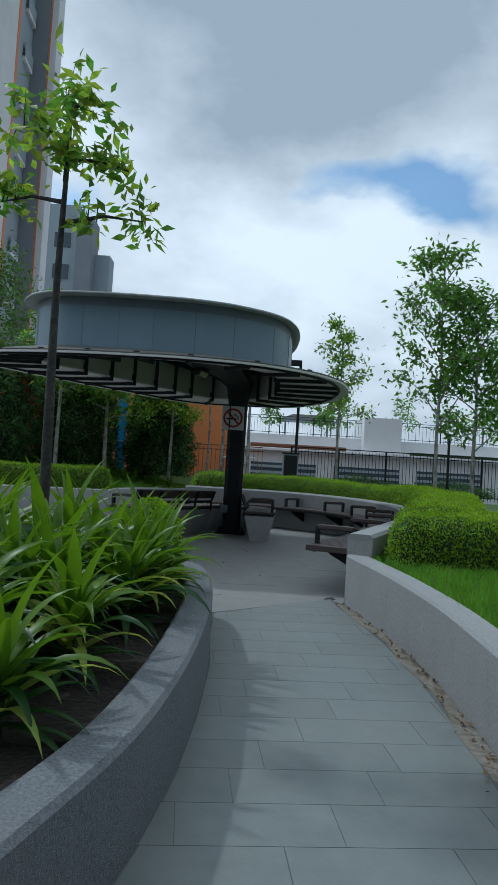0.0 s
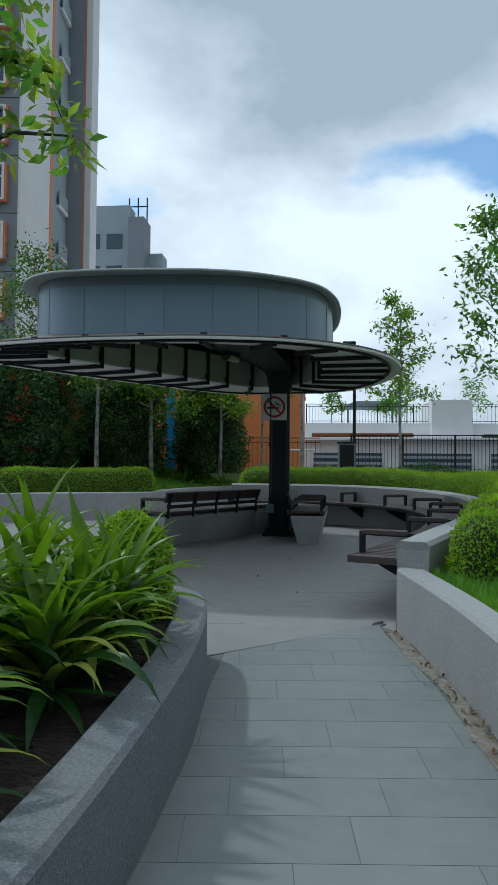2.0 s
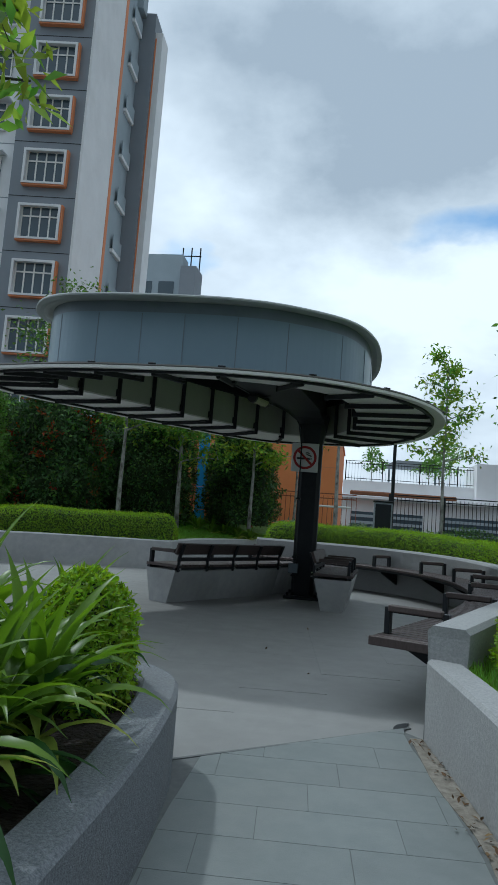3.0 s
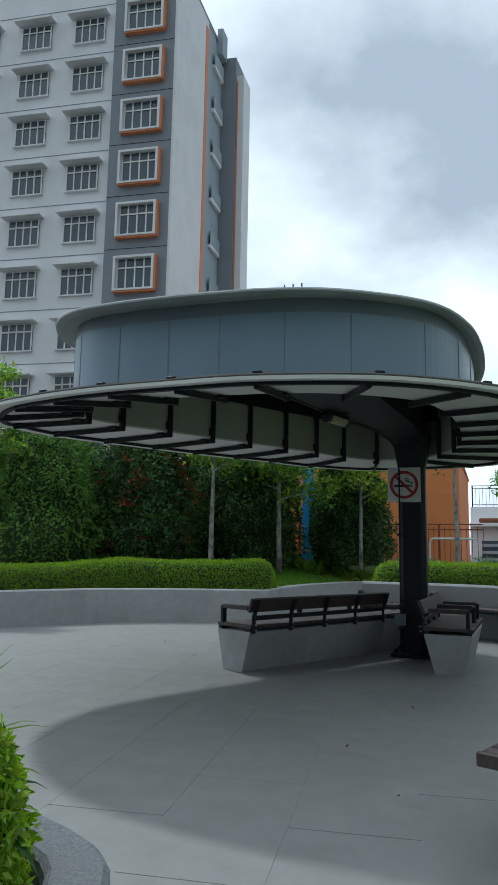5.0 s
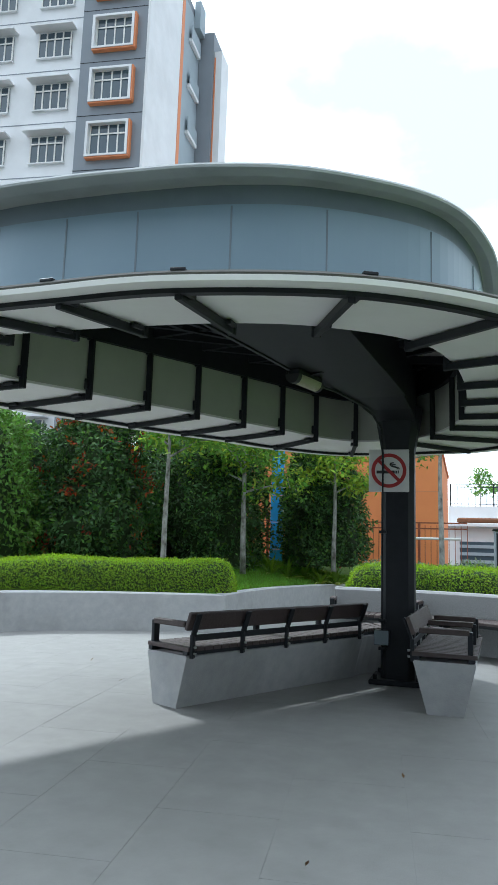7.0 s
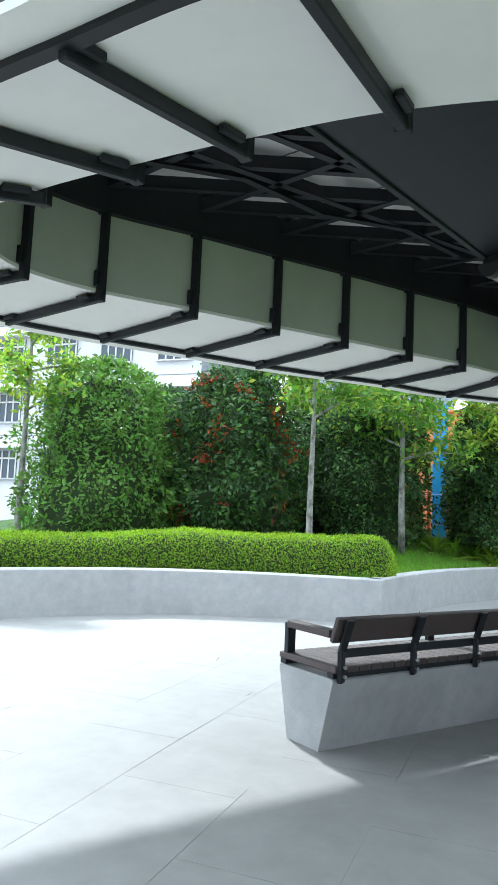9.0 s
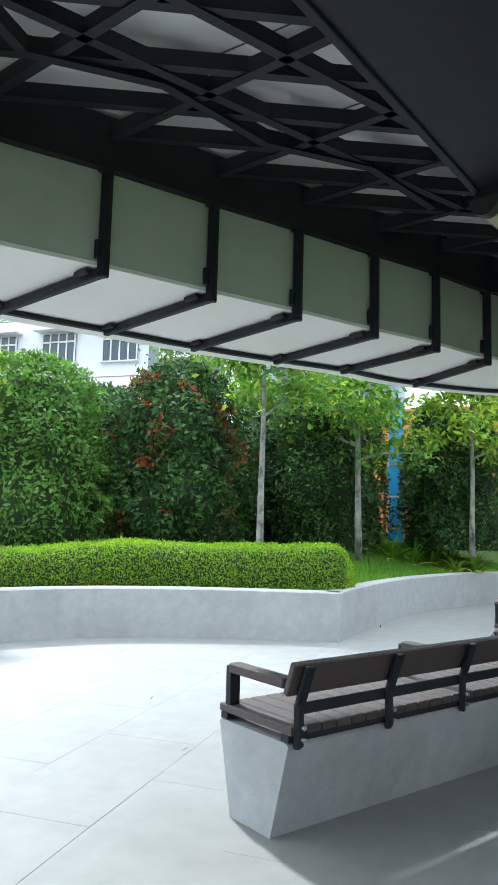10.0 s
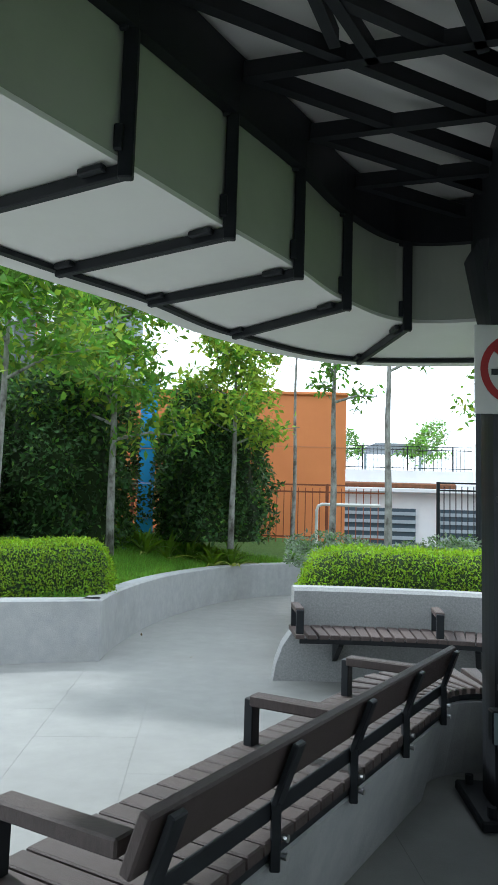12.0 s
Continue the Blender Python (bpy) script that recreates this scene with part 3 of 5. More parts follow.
CLAD_TOP, LIP_Z = 3.165, 3.29
def skin(o0, o1, z0, z1):
    """A sheet profile round the drum, drawn in on the garden side."""
    return lambda n: [(1, o + 0.11 * max(0.0, n.x), z) for o, z in ((o0, z0), (o1, z0), (o1, z1), (o0, z1))]


for k in range(NB):
    a, b = k * BAY, (k + 1) * BAY
    part("soffit_panel", arc_sweep([(0, 0.01, 2.532), (1, -0.002, 2.532), (1, -0.002, 2.552), (0, 0.01, 2.552)], a, b), M["soffit"], pavilion)
    part("inner_panel", arc_sweep([(1, -0.03, 2.554), (1, -0.005, 2.554), (1, -0.005, Z_TOP + 0.06), (1, -0.03, Z_TOP + 0.06)], a, b), M["inner"], pavilion)
    part("cladding_panel", arc_sweep(skin(-0.15, -0.145, 2.57, CLAD_TOP), a, b), M["cladding"], pavilion)
    part("joint_strip", bar(bmesh.new(), spot(b, 1, -0.150 + 0.11 * max(0.0, INWARD[1][b % EN].x), 2.58), spot(b, 1, -0.150 + 0.11 * max(0.0, INWARD[1][b % EN].x), CLAD_TOP - 0.01), 0.006, 0.010), M["fascia"], pavilion)
    part("fascia_panel", arc_sweep(skin(-0.141, -0.137, CLAD_TOP + 0.003, LIP_Z), a, b), M["fascia"], pavilion)


part("eave_edge", arc_sweep([(0, -0.145, 2.535), (0, -0.155, 2.545), (0, -0.15, 2.556), (1, -0.16, 2.625), (1, -0.16, 2.575), (0, 0.02, 2.556), (0, -0.01, 2.54)]), M["eave"], pavilion, "taupe sheet eave with a thin rounded edge")
part("edge_trim", arc_sweep([(0, -0.152, 2.508), (0, -0.156, 2.534), (0, -0.008, 2.534), (0, -0.008, 2.527)]), M["soffit"], pavilion, "pale soffit strip along the eave")
part("ring_beam", arc_sweep([(0, -0.02, 2.502), (0, 0.022, 2.502), (0, 0.022, 2.526), (0, -0.02, 2.526)]), M["steel"], pavilion)
part("top_ring_beam", arc_sweep([(1, 0.0, 2.995), (1, 0.05, 2.995), (1, 0.05, 3.25), (1, 0.0, 3.25)]), M["steel"], pavilion)


def lip_profile(n):
    w = 0.23 - 0.12 * max(0.0, -n.x) - 0.17 * max(0.0, n.x)                    # the lip narrows on the side away from the walk
    return [(1, -0.10, LIP_Z - 0.012), (1, -0.15, LIP_Z - 0.005), (1, -0.15 - w * 0.55, LIP_Z - 0.022), (1, -0.15 - w, LIP_Z - 0.02), (1, -0.155 - w, LIP_Z - 0.008),
            (1, -0.15 - w, LIP_Z + 0.004), (1, -0.15 - w * 0.5, LIP_Z + 0.03), (1, -0.10, LIP_Z + 0.05), (1, 0.10, LIP_Z + 0.06), (1, 0.10, LIP_Z - 0.012)]


part("roof_lip", arc_sweep(lip_profile), M["roof"], pavilion, "grey flared roof lip")
for k in range(NB):
    i = k * BAY
    out_end, in_end = spot(i, 0, 0.0, 2.503), spot(i, 1, 0.02, 2.499)
    rib = part("rib", bar(bmesh.new(), out_end, in_end, 0.036, 0.05, 0.005), M["steel"], pavilion)
    part("post", bar(bmesh.new(), spot(i, 1, 0.022, 2.472), spot(i, 1, 0.022, 3.1), 0.038, 0.05, 0.005), M["steel"], pavilion)
    d = (out_end - in_end).normalized()
    side = Vector((-d.y, d.x, 0)) * 0.036
    for f, t in ((0.06, 0.11), (0.86, 0.11)):
        c = in_end + d * f if f < 0.5 else in_end.lerp(out_end, f)
        part("cleat", bar(bmesh.new(), c + side + Vector((0, 0, 0.012)), c + side + d * t + Vector((0, 0, 0.012)), 0.03, 0.026, 0.005), M["steel"], rib)
    for z in (2.56, 2.98):
        p = spot(i, 1, 0.012, z)
        part("cleat", bar(bmesh.new(), p + side * 0.9, p + side * 0.9 + Vector((0, 0, 0.09)), 0.02, 0.03, 0.004), M["steel"], rib)
    e = spot(i, 0, -0.14, 2.562)
    q = spot(i + 1, 0, -0.14, 2.562)
    part("edge_clip", bar(bmesh.new(), e, e + (q - e).normalized() * 0.07, 0.03, 0.016, 0.003), M["steel"], pavilion)


def cap(off, z, mat, name, label):
    bm = bmesh.new()
    bm.faces.new([bm.verts.new(spot(i, 1, off, z)) for i in range(EN)])
    r = bmesh.ops.extrude_face_region(bm, geom=list(bm.faces))
    bmesh.ops.translate(bm, verts=[v for v in r["geom"] if isinstance(v, bmesh.types.BMVert)], vec=(0, 0, 0.03))
    bmesh.ops.recalc_face_normals(bm, faces=bm.faces)
    return part(name, bm, mat, pavilion, label)


cap(-0.02, 3.275, M["soffit"], "ceiling_sheet", "pale beige roof lining")
cap(0.05, LIP_Z + 0.02, M["roof"], "roof_sheet", "flat grey roof sheet")

# the cantilever arm from the column head to the near drum wall: a broad flat box, edges given by (y, left x, right x, underside)
COL = Vector((-0.11, 13.87, 0))
bm = bmesh.new()
secs = []
for y, xl, xr, low in ((14.25, -0.26, 0.06, 2.95), (13.9, -0.29, 0.08, 2.62), (13.3, -0.36, 0.06, 2.70), (12.84, -0.46, 0.03, 2.73), (11.9, -0.76, -0.06, 2.745), (10.9, -0.97, -0.16, 2.75), (9.93, -1.18, -0.26, 2.755)):
    secs.append([bm.verts.new(p) for p in ((xl, y, low), (xr, y, low), (xr, y, 3.25), (xl, y, 3.25))])
for a, b in zip(secs, secs[1:]):
    for k in range(4):
        bm.faces.new((a[k], a[(k + 1) % 4], b[(k + 1) % 4], b[k]))
bm.faces.new(secs[0][::-1]); bm.faces.new(secs[-1])
bmesh.ops.recalc_face_normals(bm, faces=bm.faces)
part("arm", bm, M["steel"], pavilion, "deep charcoal steel cantilever arm")
for e0, e1 in (((-1.185, 9.95), (-0.765, 11.9)), ((-0.765, 11.9), (-0.465, 12.84)), ((-0.255, 9.95), (-0.055, 11.9)), ((-0.055, 11.9), (0.035, 12.84))):
    part("arm_flange", bar(bmesh.new(), (*e0, 2.748), (*e1, 2.742), 0.03, 0.016, 0.003), M["steel"], pavilion)
bm = bmesh.new()
prof = [(0.165, 0.0), (0.165, 2.35), (0.20, 2.55), (0.24, 2.8)]
rings = []
for h, z in prof:
    c = []
    for k in range(16):
        a = 2 * math.pi * k / 16 + math.pi / 16
        f = h * 1.04 / max(abs(math.cos(a)), abs(math.sin(a))) ** 0.86
        c.append(bm.verts.new((COL.x + f * math.cos(a), COL.y + f * math.sin(a), z)))
    rings.append(c)
for a, b in zip(rings, rings[1:]):
    for k in range(16):
        bm.faces.new((a[k], a[(k + 1) % 16], b[(k + 1) % 16], b[k]))
bm.faces.new(rings[-1])
part("column", bm, M["steel"], pavilion, "charcoal steel box column with rounded corners")
part("base_plate", box_bm(COL.x - 0.27, COL.x + 0.27, COL.y - 0.27, COL.y + 0.27, 0.0, 0.05, bevel=0.01), M["steel"], pavilion)
for dx in (-0.21, 0.21):
    for dy in (-0.21, 0.21):
        bm = bmesh.new()
        bmesh.ops.create_cone(bm, cap_ends=True, segments=6, radius1=0.022, radius2=0.022, depth=0.05, matrix=Matrix.Translation((COL.x + dx, COL.y + dy, 0.07)))
        part("anchor_bolt", bm, M["steel"], pavilion)

# crossing lattice under the roof lining
poly_in = [(v.x, v.y) for v in (spot(i, 1, 0.03, 0) for i in range(EN))]


def arm_edges(y):
    ys = (9.93, 10.9, 11.9, 12.84, 13.3, 13.9, 14.25)
    return np.interp(y, ys, (-1.18, -0.97, -0.76, -0.46, -0.36, -0.29, -0.26)), np.interp(y, ys, (-0.26, -0.16, -0.06, 0.03, 0.06, 0.08, 0.06))


def lattice_bar(a, b, z):
    """A web with a wider lower flange."""
    web = part("lattice_bar", bar(bmesh.new(), (a.x, a.y, z), (b.x, b.y, z), 0.030, 0.072, 0.004), M["steel"], pavilion)
    part("flange", bar(bmesh.new(), (a.x, a.y, z - 0.0385), (b.x, b.y, z - 0.0385), 0.044, 0.005), M["steel"], web)


def free(q):
    xl, xr = arm_edges(q.y)
    return within(q.x, q.y, poly_in) and not (q.y < 14.25 and xl < q.x < xr)


# every post sends one bar forwards and one backwards to the arm; a bent rail links their crossings
for k in range(NB):
    n, start = INWARD[1][k * BAY], spot(k * BAY, 1, 0.07, 0)
    if n.x > 0.5:
        angles = (-13, 31)
    elif n.x < -0.5:
        angles = (193, 149)
    elif n.y > 0:
        angles = (62,) if start.x < -0.7 else (112,)
    else:
        angles = ()
    for j, ang in enumerate(angles):
        d = Vector((math.cos(radians(ang)), math.sin(radians(ang)), 0))
        steps = 1
        while steps < 80 and free(start + d * (0.04 * steps)):
            steps += 1
        if steps > 6:
            lattice_bar(start, start + d * (0.04 * steps), 3.17 + 0.009 * j)
links = [spot(i, 1, 0.54 + 0.06 * (-1) ** (i // BAY), 0) for i in range(15 * BAY, 21 * BAY, BAY)]
for a, b in zip(links, links[1:]):
    if free(a) and free(b):
        lattice_bar(a, b, 3.158)
# joints and clips of the lining
for y in (10.55, 11.15, 11.75, 12.35, 12.95, 13.5):
    part("lining_joint", bar(bmesh.new(), (-2.3 + 0.35 * (y - 10.5), y + 0.12, 3.271), (0.3, y - 0.25, 3.271), 0.006, 0.004), M["eave"], pavilion)


# ---- sign on the column ----
def no_smoking_sign():
    sg = thing("no_smoking_sign", "square white no-smoking sign with a red barred ring", "sign", at=(-0.19, 13.655, 2.13))
    part("plate", box_bm(-0.205, 0.205, -0.006, 0.006, -0.22, 0.22, bevel=0.004), M["white"], sg)
    bm = bmesh.new()
    n, r0, r1 = 40, 0.142, 0.178
    rings = [[bm.verts.new((r * math.cos(2 * math.pi * k / n), y, r * math.sin(2 * math.pi * k / n))) for k in range(n)] for r, y in ((r0, -0.006), (r0, -0.011), (r1, -0.011), (r1, -0.006))]
    for a, b in zip(rings, rings[1:]):
        for k in range(n):
            bm.faces.new((a[k], a[(k + 1) % n], b[(k + 1) % n], b[k]))
    bmesh.ops.recalc_face_normals(bm, faces=bm.faces)
    part("ring", bm, M["red"], sg, "red prohibition ring")
    bm = bmesh.new()
    bar(bm, (-0.105, -0.0115, 0.105), (0.105, -0.0115, -0.105), 0.01, 0.033)
    part("slash", bm, M["red"], sg, "red diagonal bar")
    bm = bmesh.new()
    box(bm, -0.125, 0.06, -0.0095, -0.006, -0.03, 0.0)
    box(bm, 0.068, 0.082, -0.0095, -0.006, -0.03, 0.0)
    box(bm, 0.09, 0.102, -0.0095, -0.006, -0.03, 0.0)
    part("cigarette", bm, M["black"], sg, "black cigarette shape")
    bm = bmesh.new()
    for k, (ox, oz) in enumerate(((0, 0), (0.02, -0.018))):
        pts = [(0.085 + ox * 0.9, -0.008, 0.012), (0.083 + ox, -0.008, 0.03 + oz * 0.3), (0.06 + ox, -0.008, 0.042 + oz * 0.5), (0.03 + ox, -0.008, 0.046 + oz * 0.5), (0.012 + ox, -0.008, 0.06 + oz), (0.02 + ox, -0.008, 0.078 + oz), (0.05 + ox, -0.008, 0.082 + oz)]
        tube(bm, pts, [0.006] * len(pts), 5)
    part("smoke", bm, M["black"], sg, "black curling smoke lines")
    return sg


no_smoking_sign()

# conduit and lamp
cd = thing("conduit", "thin dark conduit run down arm and column", "conduit")
bm = bmesh.new()
tube(bm, [(-0.66, 12.1, 2.70), (-0.55, 12.5, 2.722), (-0.42, 12.95, 2.708), (-0.32, 13.4, 2.665), (-0.27, 13.62, 2.56), (-0.25, 13.637, 2.3), (-0.25, 13.637, 0.1)], [0.012] * 7, 8)
part("pipe", bm, M["steel"], cd)
for z in (0.35, 0.62, 1.5):
    part("clamp", box_bm(-0.285, -0.215, 13.62, 13.70, z - 0.015, z + 0.015, bevel=0.004), M["steel"], cd)


jb = thing("junction_box", "small dark blue-grey electrical box fixed low on the column", "junction box", at=(-0.255, 13.655, 0.455))
part("body", box_bm(-0.075, 0.075, -0.045, 0.04, -0.075, 0.075, bevel=0.008), M["steel"], jb)
part("lid", box_bm(-0.07, 0.07, -0.054, -0.047, -0.07, 0.07, bevel=0.003), M["fascia"], jb, "grey screwed lid")


def tube_lamp(at, ang):
    lp = thing("batten_lamp", "weatherproof batten lamp with a ribbed clear cover, unlit", "lamp", at=at)
    lp.rotation_euler = (0, 0, ang)
    bm = bmesh.new()
    n = 14
    sec = [(0.055 * math.cos(math.pi * k / n), -0.065 * math.sin(math.pi * k / n)) for k in range(n + 1)]
    for nm, sc, x0, x1, mt in (("diffuser", 1.1, -0.17, 0.17, "lens"), ("end_cap", 1.17, -0.22, -0.168, "black"), ("end_cap", 1.17, 0.168, 0.2, "black")):
        b = bmesh.new()
        r = [[b.verts.new((x, y * sc, z * sc)) for y, z in sec] for x in (x0, x1)]
        for k in range(n):
            b.faces.new((r[0][k], r[0][k + 1], r[1][k + 1], r[1][k]))
        b.faces.new(r[0]); b.faces.new(r[1][::-1]); b.faces.new((r[0][0], r[1][0], r[1][-1], r[0][-1]))
        bmesh.ops.recalc_face_normals(b, faces=b.faces)
        part(nm, b, M[mt], lp, smooth=False)
    part("body", box_bm(-0.2, 0.2, -0.05, 0.05, 0.001, 0.045, bevel=0.005), M["steel"], lp)
    part("bracket", bar(bmesh.new(), (0, -0.03, 0.03), (0, -0.16, 0.05), 0.04, 0.02), M["steel"], lp)


tube_lamp((-0.70, 11.92, 2.70), math.atan2(0.35, 0.11))
# ---- benches ----
SLAT = 0.094


def slat_mesh(name, length, width, thick, taper=0.0):
    bm = bmesh.new()
    v = []
    for z in (0, thick):
        v.append([bm.verts.new(p) for p in ((0, -width / 2, z), (length, -width / 2 - taper, z), (length, width / 2 + taper, z), (0, width / 2, z))])
    bm.faces.new(v[0][::-1]); top = bm.faces.new(v[1])
    for k in range(4):
        bm.faces.new((v[0][k], v[0][(k + 1) % 4], v[1][(k + 1) % 4], v[1][k]))
    bmesh.ops.bevel(bm, geom=list(top.edges), offset=0.005, segments=1, affect="EDGES")
    me = bpy.data.meshes.new(name)
    bm.to_mesh(me); bm.free()
    me.materials.append(M["timber"])
    return me


def place(p, way, z):
    """A frame at p, x along way."""
    return Matrix.Translation((p.x, p.y, z)) @ Matrix.Rotation(math.atan2(way.y, way.x), 4, "Z")


ARM_POST = box_bm(-0.02, 0.02, -0.02, 0.02, 0, 0.17, bevel=0.003)


def armrest(parent, p, way, z, depth=0.46, rear=True):
    """Timber-topped armrest across a seat: way points from the seat's back to its front."""
    m = place(p, way, z)
    ar = part("armrest", box_bm(0.05, depth - 0.02, -0.035, 0.035, 0.155, 0.20, m=m, bevel=0.006), M["timber"], parent, "brown timber armrest on steel posts")
    bm = box_bm(depth - 0.035, depth + 0.005, -0.03, 0.03, 0.0, 0.185, m=m, bevel=0.004)
    part("front_post", bm, M["steel"], ar)
    if rear:
        part("rear_post", box_bm(0.0, 0.04, -0.03, 0.03, 0.0, 0.185, m=m, bevel=0.004), M["steel"], ar)
        part("bracket", box_bm(0.0, depth, -0.02, 0.02, 0.148, 0.156, m=m), M["steel"], ar)


def u_bench():
    b = thing("u_shaped_bench", "brown slatted bench on a tapered concrete base, bent round the column", "bench")
    P0, P1 = Vector((-1.59, 11.75, 0)), Vector((-0.48, 13.92, 0))
    Q1, Q0 = Vector((0.20, 13.98, 0)), Vector((0.13, 12.48, 0))
    c = (P1 + Q1) / 2
    line = [P0.lerp(P1, k / 20) for k in range(21)]
    r = (Q1 - P1).length / 2
    a0 = math.atan2(P1.y - c.y, P1.x - c.x)
    a1 = math.atan2(Q1.y - c.y, Q1.x - c.x)
    if a0 < 0:
        a0 += 2 * math.pi
    line += [c + Vector((math.cos(a0 + (a1 - a0) * k / 12), math.sin(a0 + (a1 - a0) * k / 12), 0)) * r for k in range(1, 12)]
    line += [Q1.lerp(Q0, k / 14) for k in range(15)]
    part("base", sweep(line, [(0.11, 0.0), (0.40, 0.0), (0.50, 0.41), (0.485, 0.42), (0.015, 0.42), (0.0, 0.41)]), M["concrete"], b, "pale concrete plinth flaring upwards")
    part("seat_frame", sweep(line, [(0.0, 0.425), (0.05, 0.425), (0.05, 0.455), (0.0, 0.455)]), M["steel"], b)
    part("seat_frame", sweep(line, [(0.44, 0.425), (0.49, 0.425), (0.49, 0.455), (0.44, 0.455)]), M["steel"], b)
    straight = slat_mesh("slat", 0.52, SLAT - 0.012, 0.035)
    for (A, B) in ((P0, P1), (Q1, Q0)):
        d = (B - A).normalized()
        w = Vector((-d.y, d.x, 0))
        n = round((B - A).length / SLAT)
        for k in range(n):
            p = A.lerp(B, (k + 0.5) / n) - w * 0.01
            mesh_part("slat", straight, b, place(p, w, 0.455))
    fan = slat_mesh("fan_slat", 0.52, 0.032, 0.035, 0.034)
    nf = 18
    for k in range(nf):
        a = a0 + (a1 - a0) * (k + 0.5) / nf
        w = Vector((math.cos(a), math.sin(a), 0))
        mesh_part("slat", fan, b, place(c + w * (r - 0.01), w, 0.455))
    for (A, B, posts) in ((P0, P1, 5), (Q0, Q1, 4)):
        d = (B - A).normalized()
        w = Vector((-d.y, d.x, 0)) if A is P0 else Vector((d.y, -d.x, 0))
        Ln = (B - A).length
        ends = []
        for k in range(posts):
            s = 0.05 + (Ln - 0.12) * k / (posts - 1)
            p = A + d * s - w * 0.01
            bk = bmesh.new()
            bar(bk, (p.x, p.y, 0.40), (p.x, p.y, 0.585), 0.055, 0.03, 0.004)
            top = p - w * 0.07
            bar(bk, (p.x, p.y, 0.57), (top.x, top.y, 0.755), 0.055, 0.02, 0.004)
            post = part("back_post", bk, M["steel"], b, "charcoal steel backrest bracket")
            for z in (0.44, 0.49):
                bm = bmesh.new()
                o = p - w * 0.03
                bmesh.ops.create_cone(bm, cap_ends=True, segments=8, radius1=0.011, radius2=0.009, depth=0.02, matrix=Matrix.Translation((o.x, o.y, z)) @ w.to_track_quat("Z", "Y").to_matrix().to_4x4())
                part("bolt", bm, M["bolt"], post)
        u, v = A + d * 0.03, A + d * (Ln - 0.03)
        part("back_rail", bar(bmesh.new(), (u.x, u.y, 0.56), (v.x, v.y, 0.56), 0.012, 0.05, 0.003), M["steel"], b)
        # the board leans back a little over the posts
        mid = w * 0.005 - w * 0.04
        q = (A + mid, B + mid)
        m = Matrix.Translation((A.x, A.y, 0)) @ Matrix(((d.x, w.x, 0, 0), (d.y, w.y, 0, 0), (0, 0, 1, 0), (0, 0, 0, 1)))
        tilt = Matrix.Rotation(radians(20 if A is P0 else 20), 4, "X")
        bm = box_bm(-0.02, Ln + 0.02, -0.017, 0.017, -0.075, 0.075, m=m @ Matrix.Translation((0, -0.018, 0.695)) @ tilt, bevel=0.006)
        part("backrest", bm, M["timber"], b, "long dark brown composite back board")
        for s in (0.04, Ln * 0.53, Ln * 0.93):
            armrest(b, A + d * s, w, 0.485, 0.47, rear=False)
    return b


u_bench()


def wall_bench_seat():
    b = thing("curved_wall_bench", "long curved bench of brown slats fixed to a concrete wall", "bench")
    nor = lefts(BENCH_LINE)
    n_all = len(BENCH_LINE)
    seat = lambda y: gz(y) + 0.44
    sl = slat_mesh("wall_slat", 0.53, SLAT - 0.012, 0.035, -0.006)
    fine = spline(BENCH_WALL, SLAT)
    fn = lefts(fine)
    front = [p + n * 0.43 for p, n in zip(BENCH_LINE, nor)]
    for i, (p, n) in enumerate(list(zip(fine, fn))[5:]):
        mesh_part("slat", sl, b, place(p + n * 0.015, n, seat(p.y)))
    for o in (0.06, 0.47):
        part("seat_rail", sweep(BENCH_LINE[4:], [(o, 0.40), (o + 0.04, 0.40), (o + 0.04, 0.44), (o, 0.44)], level=gz), M["steel"], b)
    part("end_board", bar(bmesh.new(), (*(fine[5] + fn[5] * 0.02 - (fine[6] - fine[5]).normalized() * 0.075).xy, seat(7.8) + 0.005), (*(fine[5] + fn[5] * 0.55 - (fine[6] - fine[5]).normalized() * 0.075).xy, seat(7.8) + 0.005), 0.03, 0.06, 0.004), M["timber"], b)
    step = 10
    for i in range(6, n_all - 3, step):
        p, n = BENCH_LINE[i], nor[i]
        t = (BENCH_LINE[i + 1] - p).normalized()
        bm = bmesh.new()
        z0 = gz(p.y)
        vs = []
        for s in (-0.02, 0.02):
            vs.append([bm.verts.new((p.x + n.x * o + t.x * s, p.y + n.y * o + t.y * s, z0 + z)) for o, z in ((0.0, 0.40), (0.42, 0.40), (0.38, 0.36), (0.0, 0.17))])
        bm.faces.new(vs[0]); bm.faces.new(vs[1][::-1])
        for k in range(4):
            bm.faces.new((vs[0][k], vs[0][(k + 1) % 4], vs[1][(k + 1) % 4], vs[1][k]))
        bmesh.ops.recalc_face_normals(bm, faces=bm.faces)
        part("bracket", bm, M["steel"], b, "steel cantilever bracket")
    for i in list(range(5, n_all - 8, 12)) + [n_all - 1]:
        p, n = BENCH_LINE[i], nor[i]
        armrest(b, p + n * 0.06, n, seat(p.y) + 0.035, 0.45)
    return b


wall_bench_seat()


